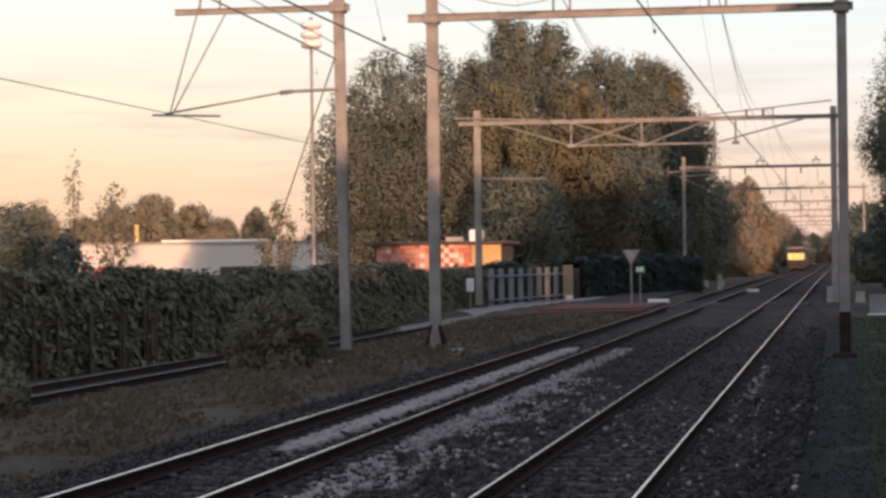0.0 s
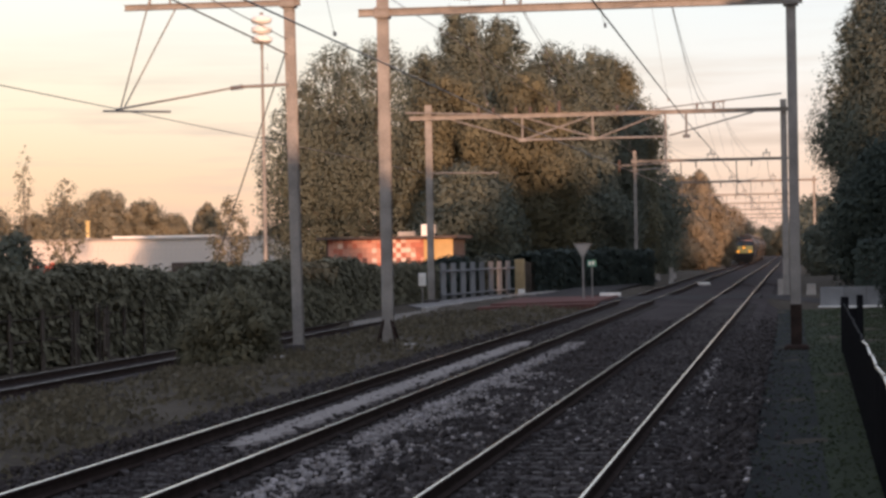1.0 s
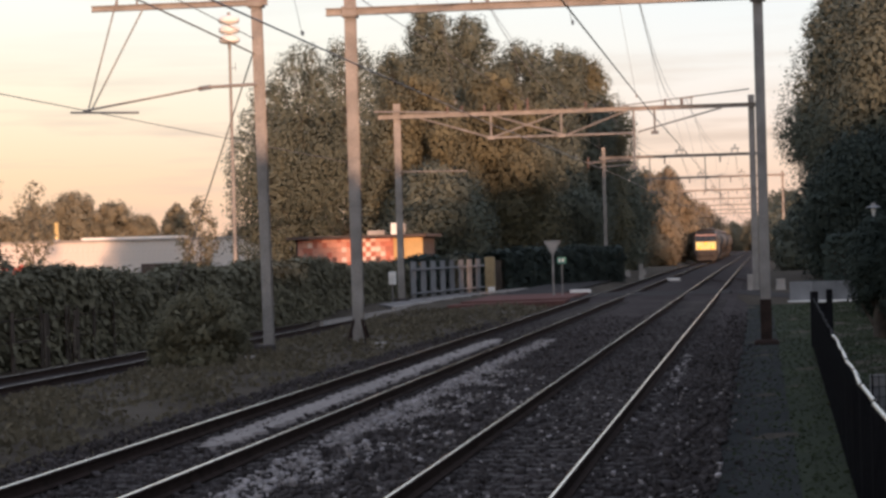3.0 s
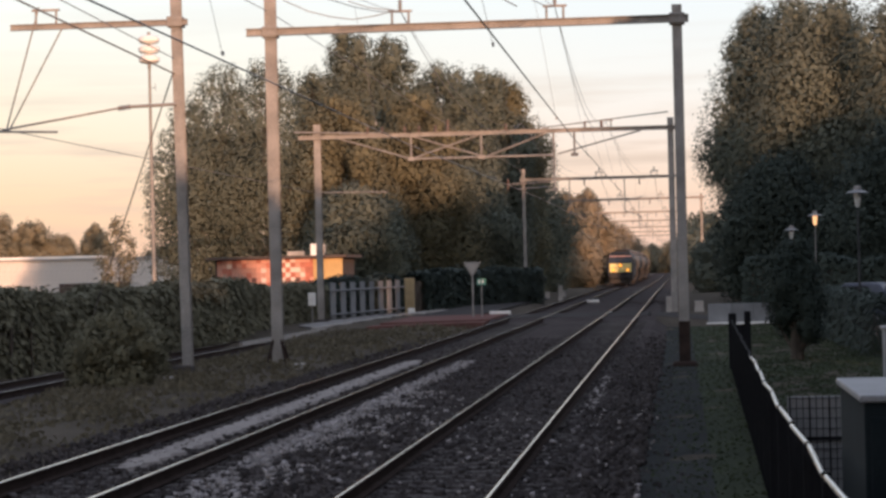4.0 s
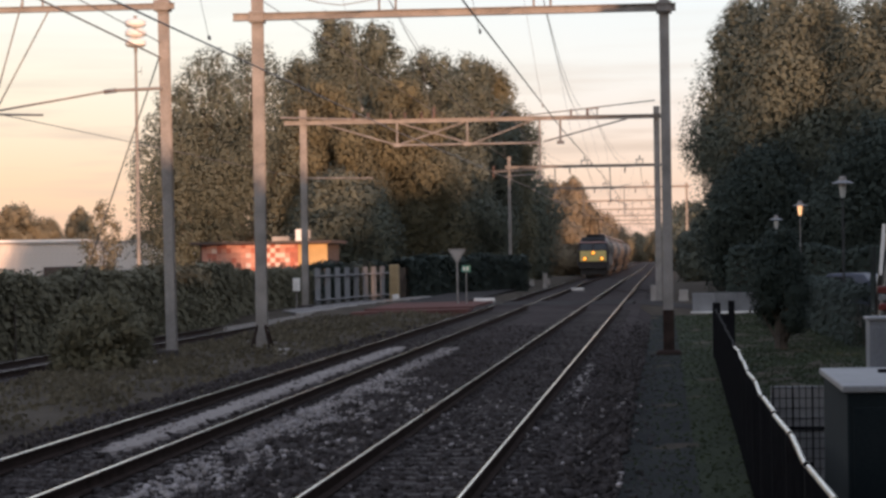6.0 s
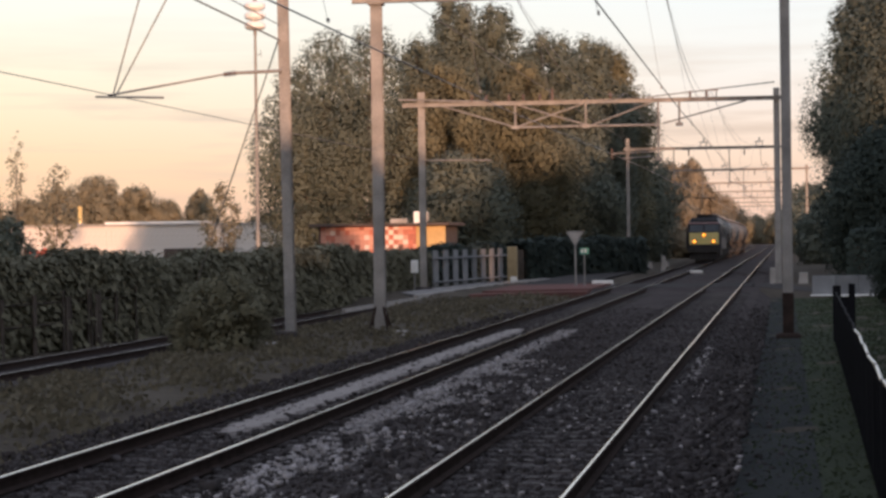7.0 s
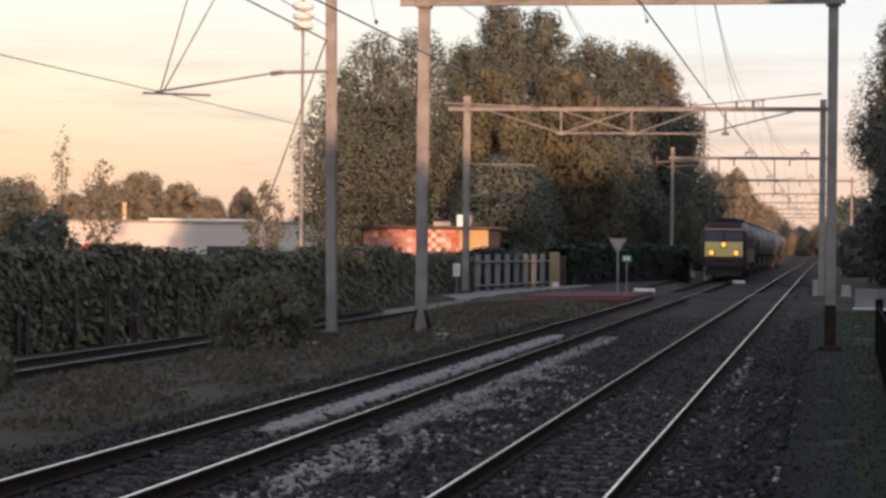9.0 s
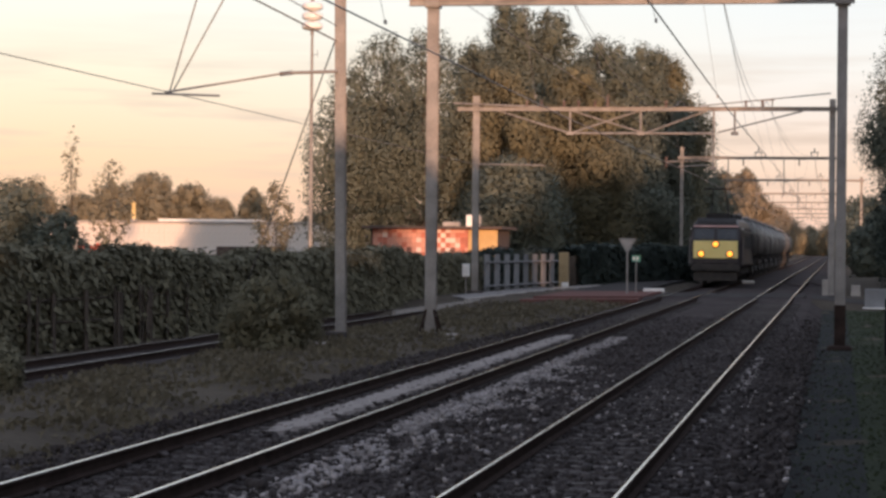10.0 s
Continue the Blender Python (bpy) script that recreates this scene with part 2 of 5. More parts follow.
def leaves(centres, size, rng, droop=0.3, out=None, single=False):
    """Bent two-part leaf sprays (a kite folded along its rib) round the given centres; single: pointed three-cornered sprays."""
    n = len(centres)
    a = rng.uniform(0, math.tau, n)
    tilt = rng.normal(-droop, 0.55, n)
    u = np.stack([np.cos(a) * np.cos(tilt), np.sin(a) * np.cos(tilt), np.sin(tilt)], 1)
    roll = rng.normal(0, 0.8, n)
    side = np.stack([-np.sin(a), np.cos(a), np.zeros(n)], 1)
    up = np.cross(u, side)
    w = side * np.cos(roll)[:, None] + up * np.sin(roll)[:, None]
    if out is not None:
        nm = out + rng.normal(0, 0.30, (n, 3)) + np.array([0, 0, 0.25])
        nm /= np.linalg.norm(nm, axis=1)[:, None]
        u = np.cross(nm, rng.normal(size=(n, 3)))
        u /= np.linalg.norm(u, axis=1)[:, None]
        w = np.cross(nm, u)
    s = (size * rng.uniform(0.6, 1.35, n))[:, None]
    base, tip = centres - u * s * 0.5, centres + u * s * 0.5
    if single:
        v = np.stack([base + w * s * 0.42, base - w * s * 0.42, tip], 1).reshape(-1, 3)
        return v, np.arange(3 * n).reshape(-1, 3)
    fold = np.cross(u, w) * s * 0.14
    l, r = centres + w * s * 0.36 + fold, centres - w * s * 0.36 + fold
    v = np.stack([base, r, tip, l], 1).reshape(-1, 3)
    i = np.arange(n)[:, None] * 4
    f = np.concatenate([i + np.array([[0, 1, 2]]), i + np.array([[0, 2, 3]])], 0)
    return v, f


def blob_points(lobes, count, rng, hollow=0.55):
    """Points near the skin of a heap of lobes (x, y, z, rx, ry, rz)."""
    lobes = np.array(lobes)
    area = (lobes[:, 3] * lobes[:, 5]) ** 1.0
    pick = rng.choice(len(lobes), count, p=area / area.sum())
    d = rng.normal(size=(count, 3))
    d /= np.linalg.norm(d, axis=1)[:, None]
    r = (hollow + (1.22 - hollow) * rng.uniform(0, 1, count) ** 1.6)[:, None]
    return lobes[pick, :3] + d * r * lobes[pick, 3:], d


def tree(name, at, height, radius, crown_from, label, seed, leaf=0.3, count=9000, mat=None, lobes=26, group="", point=1.0, category="tree", stem=1.0, hollow=0.74, fill=0.3):
    rng = np.random.default_rng(seed)
    count, leaf = int(count * 2.0), leaf * 0.78
    t = thing(name, at, label, category, group)
    sh = Shape()
    r0 = (0.018 * height + 0.06) * stem
    p, top = Vector((0, 0, -0.3)), height * 0.86
    knots = [p]
    for k in range(1, 7):
        knots.append(Vector((rng.normal(0, 0.012) * height * k / 6, rng.normal(0, 0.012) * height * k / 6, top * k / 6)))
    for k in range(6):
        sh.tube(knots[k], knots[k + 1], r0 * (1 - k / 6.6), r0 * (1 - (k + 1) / 6.6), 8)
    lob = []
    lobes = int(lobes * 2.1)
    for k in range(lobes):
        z = crown_from + (height - crown_from) * ((k + 0.5) / lobes) ** 0.9
        q = (z - crown_from) / (height - crown_from)
        wide = radius * max(0.25, math.sin(math.pi * min(1, 0.2 + 0.68 * q)) ** 0.8) * (1 if q < 0.6 else 1 - (q - 0.6) * 0.9 * point)
        a = k * 2.4 + rng.uniform(-0.4, 0.4)
        d = wide * rng.uniform(0.35, 0.92)
        s = wide * rng.uniform(0.20, 0.44) + min(0.25, 0.08 * radius)
        c = (math.cos(a) * d, math.sin(a) * d, z - s * 0.3)
        lob.append((*c, s, s, s * rng.uniform(0.8, 1.5)))
        j = min(5, int(q * 5))
        b0 = knots[j].lerp(knots[j + 1], 0.5)
        mid = b0.lerp(Vector(c), 0.55) + Vector((0, 0, -0.05 * height * rng.uniform(0, 0.4)))
        rr = r0 * 0.34 * (1 - 0.5 * q)
        if k % 2 == 0:
            sh.tube(b0, mid, rr, rr * 0.6, 6)
            sh.tube(mid, c, rr * 0.6, rr * 0.2, 5)
    part("trunk", sh, M_BARK, t, "dark rough bark", smooth=True)
    pts, out1 = blob_points(lob, count, rng, hollow)
    small, out2 = blob_points([(c[0] * 1.04, c[1] * 1.04, c[2] + 0.2 * c[5], c[3], c[4], c[5]) for c in lob], count // 6, rng, 0.95)
    v, f = leaves(np.concatenate([pts, small]), leaf, rng, out=np.concatenate([out1, out2]), single=True)
    inner, out3 = blob_points([(c[0] * 0.95, c[1] * 0.95, c[2], c[3] * 0.8, c[4] * 0.8, c[5] * 0.8) for c in lob], max(20, int(count * fill)), rng, 0.6)
    v2, f2 = leaves(inner, leaf * 2.0, rng, out=out3, single=True)
    v, f = np.concatenate([v, v2]), np.concatenate([f, f2 + len(v)])
    crown = mesh_np("crown", v, f, mat or M_LEAF, t)
    # soft shading over each bough
    soft_n = np.repeat(np.concatenate([out1, out2, out3]) + rng.normal(0, 0.2, (len(v) // 3, 3)), 3, axis=0) + 0.45 * v / np.array([radius, radius, height]) - np.array([0, 0, 0.15])
    soft_n /= np.linalg.norm(soft_n, axis=1)[:, None]
    crown.data.normals_split_custom_set_from_vertices(soft_n.tolist())
    return t


# ---- ground and tracks ----
def grade(y):
    """How far the line falls away beyond the crossing."""
    q = np.clip((y - 170) / 160, 0, 1)
    return -0.2 * q * q * (3 - 2 * q)


def ground_level(x, y):
    low = np.interp(x, [-3000, -25, -20.5, -15.6, -14.0, -10.2, -8.9, 0.6, 3, 3000], [-0.6, -0.6, -0.78, -0.78, -0.5, -0.25, -0.45, -0.5, -0.45, -0.45])
    flat = np.interp(x, [-3000, -9.5, -8.9, 0.6, 3, 3000], [-0.25, -0.25, -0.45, -0.5, -0.45, -0.45])
    k = np.clip((y - 92) / 14, 0, 1)
    dip = grade(y) * 1.15 * ((x > -9.2) & (x < -0.2))
    return low * (1 - k) + flat * k + dip


def build_ground():
    xs = np.concatenate([[-2600, -1200, -600, -300, -150, -90, -60, -45, -35, -30], np.arange(-26, 14.01, 0.5), [17, 22, 30, 45, 70, 120, 250, 600, 1300, 2600]])
    ys = np.concatenate([[-400, -100, -30, -10, 0, 8], np.arange(12, 150.01, 0.8), np.arange(154, 300, 8), [320, 400, 550, 800, 1300, 2200, 4200]])
    X, Y = np.meshgrid(xs, ys)
    Z = ground_level(X, Y)
    rng = np.random.default_rng(4)
    near = (X > -26) & (X < 14) & (Y > 12) & (Y < 150)
    Z = Z + near * rng.normal(0, 0.035, X.shape)
    v = np.stack([X, Y, Z], -1).reshape(-1, 3)
    w, h = len(xs), len(ys)
    i = (np.arange(h - 1)[:, None] * w + np.arange(w - 1)[None, :]).ravel()
    f = np.stack([i, i + 1, i + w + 1, i + w], 1)
    tagged(mesh_np("ground", v, f, M_GRASS), "dark rough grass and soil beside the railway", "ground", kind="structure")


build_ground()

TRACK_X = {"main": -2.68, "left": -6.74, "siding": -17.5}


def along(y0, y1):
    return [y0] + [y for y in (170, 182, 194, 206, 218, 230, 242, 254, 266, 278, 290, 310, 330) if y0 < y < y1] + [y1]


def ballast_bed(name, x0, x1, y0, y1, top, foot, label):
    sh = Shape().sweep([(x0 - 0.75, foot), (x1 + 0.75, foot), (x1, top), (x0, top)], along(y0, y1))
    return tagged(link(name, sh, M_BALLAST), label, "track bed", kind="structure")


ballast_bed("ballast_bed", -8.3, -1.1, -90, 640, -0.19, -0.62, "dark brown-grey ballast bed under two tracks")
ballast_bed("ballast_bed_siding", -18.9, -16.1, -90, 101, -0.74, -1.1, "dark overgrown ballast of a low siding")


def rail_outline(x, z):
    """Foot, web and head of a flat-bottomed rail."""
    half = [(0.07, -0.16), (0.07, -0.145), (0.012, -0.125), (0.012, -0.045), (0.035, -0.036), (0.036, -0.010), (0.028, -0.001)]
    return [(x + a, z + b) for a, b in half] + [(x - a, z + b) for a, b in reversed(half)]


def track(name, x, z, y0, y1, label, sleepers_to, shine):
    t = thing(name, (0, 0, 0), label, "railway track", "tracks")
    for s in (-1, 1):
        rx = x + s * 0.754
        part("rail", Shape().sweep(rail_outline(rx, z), along(y0, y1)), M_RUST, t, "rust-brown rail with a worn head")
        part("rail_head", Shape().sweep([(rx - 0.017, z - 0.003), (rx + 0.017, z - 0.003), (rx + 0.015, z + 0.0002), (rx + 0.010, z + 0.0015), (rx + 0.004, z + 0.0022), (rx - 0.004, z + 0.0022), (rx - 0.010, z + 0.0015), (rx - 0.015, z + 0.0002)], along(y0, y1)), shine, t, "bright worn running surface")
    me = None
    k, y = 0, 10.0
    rng = random.Random(int(abs(x) * 10))
    while y < sleepers_to:
        if me is None:
            sh = Shape().prism([(-1.25, -0.2), (1.25, -0.2), (1.25, -0.02), (1.22, 0.0), (-1.22, 0.0), (-1.25, -0.02)], -0.13, 0.13)
            ob = link("sleeper", sh, M_SLEEPER, t)
            me = ob.data
        else:
            ob = new("sleeper", me)
            ob.parent = t
        ob.matrix_basis = pose(x + rng.uniform(-0.02, 0.02), y, z - 0.178, 0, 0, rng.uniform(-0.6, 0.6))
        y += 0.6
    return t


M_SIDING_HEAD = material("dull_rail_head", (0.26, 0.23, 0.21), (0.40, 0.36, 0.33), 0.38, 0.8, bump=0.1)
track("railway_track", TRACK_X["main"], 0.0, -90, 620, "straight main track with bright rails on dark ballast", 100, M_RAIL)
track("railway_track", TRACK_X["left"], 0.0, -90, 620, "second straight track with bright rails beside pale gravel", 100, M_RAIL)
track("siding_track", TRACK_X["siding"], -0.56, -90, 102, "low overgrown siding with dull rails below a hedge", 60, M_SIDING_HEAD)


def turnout():
    t = thing("turnout_rail", (0, 0, 0), "short curved turnout rails inside the main track", "rail")
    for dx in (0.0, 1.5):
        pts = [(-3.36 + dx + 1.45 * (1 - math.cos(k / 10 * math.pi / 2)), 152 - 2.1 * k, -0.005) for k in range(11)]
        part("rail", Shape().path(pts, 0.032, 6), M_RUST, t)


turnout()


def stones(name, n, xr, yr, z, size, mat, seed, label, keep=None, parent=None):
    """Broken stones: skewed eight-cornered lumps."""
    rng = np.random.default_rng(seed)
    x, y = rng.uniform(*xr, n), yr[0] + (yr[1] - yr[0]) * rng.uniform(0, 1, n) ** 1.35
    if keep is not None:
        ok = keep(x, y, rng)
        x, y = x[ok], y[ok]
    n = len(x)
    s = size * rng.lognormal(0, 0.32, n)
    corner = np.array([(a, b, c) for c in (-1, 1) for b in (-1, 1) for a in (-1, 1)], float) * 0.5
    v = corner[None] * rng.uniform(0.5, 1.15, (n, 8, 1)) * rng.uniform(0.7, 1.25, (n, 1, 3)) * s[:, None, None]
    a = rng.uniform(0, math.tau, n)
    ca, sa = np.cos(a)[:, None], np.sin(a)[:, None]
    v = np.stack([v[..., 0] * ca - v[..., 1] * sa, v[..., 0] * sa + v[..., 1] * ca, v[..., 2] + 0.25 * v[..., 0]], -1)
    v = v + np.stack([x, y, np.full(n, z) + rng.uniform(-0.3, 0.35, n) * s], -1)[:, None]
    q = np.array([(0, 2, 3, 1), (4, 5, 7, 6), (0, 1, 5, 4), (1, 3, 7, 5), (3, 2, 6, 7), (2, 0, 4, 6)])
    f = (np.arange(n)[:, None, None] * 8 + q[None]).reshape(-1, 4)
    return tagged(mesh_np(name, v.reshape(-1, 3), f, mat, parent), label, "gravel", kind="stuff")


def clear_of_rails(x, y, rng):
    ok = np.ones(len(x), bool)
    for c in (TRACK_X["main"], TRACK_X["left"]):
        for s in (-0.754, 0.754):
            ok &= np.abs(x - c - s) > 0.09
    return ok


stones("ballast_stones", 42000, (-8.9, -0.5), (15, 84), -0.185, 0.046, M_STONE, 11, "dark broken ballast stones between the rails", lambda x, y, rng: clear_of_rails(x, y, rng) & (rng.uniform(0, 1, len(x)) < np.clip((84 - y) / 34, 0, 1)))


def patchy(x, y, rng):
    """A pale drift that lies beside the left track and breaks up towards the main track."""
    edge = -5.45 + 0.1 * np.sin(y * 1.7) + np.clip((31 - y) / 12, 0, 1) * 0.7
    dens = np.where(x < edge, 0.75, 0.6 * np.exp(-np.maximum(x - edge, 0) / 0.45) * (np.sin(y * 1.3) * np.sin(x * 4 + y * 0.6) > -0.1))
    dens = dens * np.clip((y - 18.5) / 10, 0.04, 1)
    return (rng.uniform(0, 1, len(x)) < dens) & clear_of_rails(x, y, rng)


M_PALE_BED = material("pale_gravel_bed", (0.14, 0.12, 0.108), (0.21, 0.182, 0.165), 0.95, scale=1.5, fine=30, bump=0.3, dist=0.02)


def gravel_strip(name, xa, xb, ya, yb, z, label, seed):
    """A thin ragged-edged layer of gravel."""
    rng = random.Random(seed)
    n = int((yb - ya) / 0.35)
    sh = Shape()
    vs = []
    for k in range(n + 1):
        y = ya + (yb - ya) * k / n
        tip = min(1.0, (n - k) / 4 + 0.25, k / 5 + 0.3)
        c, h = (xa + xb) / 2, (xb - xa) / 2 * tip
        tooth = 0.07 if k % 2 else -0.03
        l, r = c - h + tooth + rng.uniform(-0.03, 0.03), c + h + tooth + rng.uniform(-0.03, 0.03)
        vs += [(l - 0.04, y, z - 0.05), (l, y, z), (r, y, z), (r + 0.04, y, z - 0.05)]
    sh.add(vs, [(4 * k + j, 4 * k + j + 1, 4 * k + j + 5, 4 * k + j + 4) for k in range(n) for j in range(3)])
    tagged(link(name, sh, M_PALE_BED), label, "gravel", kind="stuff")


gravel_strip("pale_gravel_centre", -7.14, -6.74, 28.8, 61.5, -0.14, "pale strip of fine gravel between the rails", 1)
gravel_strip("pale_gravel_edge", -1.72, -1.55, 38.5, 51.8, -0.175, "pale gravel spilled beside the main track", 3)
gravel_strip("pale_gravel_side", -5.68, -5.3, 29.0, 61.0, -0.155, "pale drift of fine gravel beside the rail", 2)
stones("pale_stones", 15000, (-5.55, -3.8), (17, 46), -0.165, 0.042, M_PALE, 12, "pale grey stones spilled beside the track", patchy)
stones("pale_stones_far", 900, (-5.68, -5.25), (30, 60.5), -0.15, 0.04, M_PALE, 15, "narrow drift of pale grey stones beside the rail")
stones("pale_centre_stones", 160, (-7.1, -6.77), (29.5, 60), -0.138, 0.026, M_PALE, 13, "pale strip of fine gravel between the rails")
stones("scattered_stones", 380, (-4.6, -0.4), (15, 40), -0.155, 0.036, M_PALE, 14, "scattered pale stones on the dark ballast", clear_of_rails)

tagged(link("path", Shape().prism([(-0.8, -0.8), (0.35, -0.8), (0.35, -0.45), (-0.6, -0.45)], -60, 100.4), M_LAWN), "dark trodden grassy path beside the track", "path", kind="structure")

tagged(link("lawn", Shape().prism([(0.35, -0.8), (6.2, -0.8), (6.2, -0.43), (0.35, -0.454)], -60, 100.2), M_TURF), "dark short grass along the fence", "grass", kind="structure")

stones("verge_stones", 4500, (-1.0, 0.4), (17, 62), -0.46, 0.04, M_STONE, 19, "loose dark stones strewn on the trodden path", lambda x, y, rng: rng.uniform(0, 1, len(x)) < np.clip((0.4 - x) / 1.3, 0, 1) ** 2)

# ---- level crossing ----
CROSS_Y = (103.5, 112.5)


def crossing():
    road = Shape()
    y0, y1 = CROSS_Y
    road.prism([(-13.2, -0.6), (-9.9, -0.6), (-9.9, -0.08), (-13.2, -0.10)], y1 + 3.2, 175)
    road.prism([(-1.15, -0.7), (30, -0.7), (30, -0.36), (2.2, -0.36), (-1.15, -0.03)], y0, y1)
    tagged(link("road", road, M_ASPHALT), "dark asphalt road up to the level crossing", "road", kind="structure")
    verge = Shape().add([(-1.15, y0 - 3.0, -0.5), (2.2, y0 - 3.0, -0.52), (2.2, y0, -0.37), (-1.15, y0, -0.045), (-1.15, y0, -0.6), (2.2, y0, -0.6)], [(0, 1, 2, 3), (0, 3, 4), (1, 5, 2), (0, 4, 5, 1), (3, 2, 5, 4)])
    tagged(link("verge", verge, M_GRASS), "grassy slope up to the crossing road", "ground", kind="structure")
    deck = thing("crossing_deck", (0, 0, 0), "worn rubber and concrete panels between the crossing rails", "level crossing")
    for c in (TRACK_X["main"], TRACK_X["left"]):
        for x, w in ((c, 1.38), (c - 1.02, 0.42), (c + 1.02, 0.42)):
            for k in range(6):
                part("panel", Shape().box((x, y0 + 0.75 + k * 1.5, -0.09), (w, 1.47, 0.16)), M_ASPHALT, deck)
    part("ramp", Shape().add([(-8.3, y0 - 2.2, -0.2), (-1.1, y0 - 2.2, -0.2), (-1.1, y0, -0.03), (-8.3, y0, -0.03), (-8.3, y0, -0.3), (-1.1, y0, -0.3)], [(0, 1, 2, 3), (0, 3, 4), (1, 5, 2), (0, 4, 5, 1), (3, 2, 5, 4)]), M_BALLAST, deck, "ballast sloped up to the crossing")
    part("infill", Shape().box(((TRACK_X["main"] + TRACK_X["left"]) / 2, (y0 + y1) / 2, -0.1), (1.58, y1 - y0, 0.15)), M_ASPHALT, deck)
    tagged(link("cycle_path", Shape().prism([(-13.2, -0.5), (-8.4, -0.5), (-8.4, -0.03), (-13.2, -0.10)], y0, y1 + 3.2), M_REDROAD), "reddish paved cycle path at the crossing", "path", kind="structure")
    tagged(link("cycle_path_near", Shape().prism([(-13.5, -0.5), (-8.4, -0.5), (-8.4, -0.10), (-13.5, -0.19)], y0 - 2.4, y0), M_REDROAD), "reddish paved path before the crossing", "path", kind="structure")


crossing()


def kerb_run(name, a, b, label, w=0.35, h=0.3):
    a, b = Vector(a), Vector(b)
    ln = (b - a).length
    t = thing(name, (0, 0, 0), label, "kerb", kind="structure")
    n = max(2, int(ln / 1.0))
    d = (b - a) / n
    turn = Matrix.Rotation(math.atan2(d.y, d.x), 3, "Z")
    me = None
    for k in range(n):
        if me is None:
            ob = link("kerb_stone", Shape().box((0, 0, 0), (d.length - 0.012, w, h)), M_CONC, t, bevel=0.0)
            me = ob.data
        else:
            ob = new("kerb_stone", me)
            ob.parent = t
        ob.matrix_basis = Matrix.Translation(a + d * (k + 0.5)) @ turn.to_4x4()
    return t


kerb_run("kerb", (-17.4, 92.8, -0.62), (-15.9, 101.7, -0.42), "long low pale concrete edge along the siding", 0.14, 0.24)
kerb_run("kerb", (-15.9, 101.8, -0.34), (-14.98, 127.4, -0.31), "pale concrete kerb before the plank fence", 0.18, 0.28)
kerb_run("kerb", (-14.98, 127.5, -0.3), (-13.6, 137.5, -0.3), "pale concrete kerb curving towards the crossing", 0.5, 0.3)


def pavement():
    t = thing("pavement", (0, 0, 0), "narrow pavement of pale grey slabs before the plank fence", "pavement", kind="structure")
    n = 17
    for k in range(n):
        q0, q1 = k / n, (k + 0.985) / n
        ends = []
        for q in (q0, q1):
            x, y = -16.0 + 0.9 * q, 102.6 + 24.8 * q
            ends.append(((x - 1.55, y + 5.0), (x - 0.02, y)))
        (l0, r0), (l1, r1) = ends
        top, low = -0.2, -0.5
        vs = [(*p, z) for z in (low, top) for p in (l0, r0, r1, l1)]
        part("slab", Shape().add(vs, [(3, 2, 1, 0), (4, 5, 6, 7), (0, 1, 5, 4), (1, 2, 6, 5), (2, 3, 7, 6), (3, 0, 4, 7)]), M_PLANK_GREY, t)


M_PLANK_GREY = material("worn_paving_slab", (0.14, 0.13, 0.122), (0.22, 0.205, 0.19), 0.95, scale=1.4, fine=24, bump=0.3, spread=0.12, sheen=0.1)
pavement()

# ---- overhead line ----
P1, P2, P3 = 62.0, 114.0, 176.0


def stand_insulator(sh, p, h=0.35, r=0.07):
    prof = []
    for k in range(4):
        z = k * h / 4
        prof += [(r * 0.5, z), (r, z + h * 0.08), (r * 0.5, z + h * 0.16)]
    return sh.lathe(prof + [(r * 0.4, h)], p, n=8)


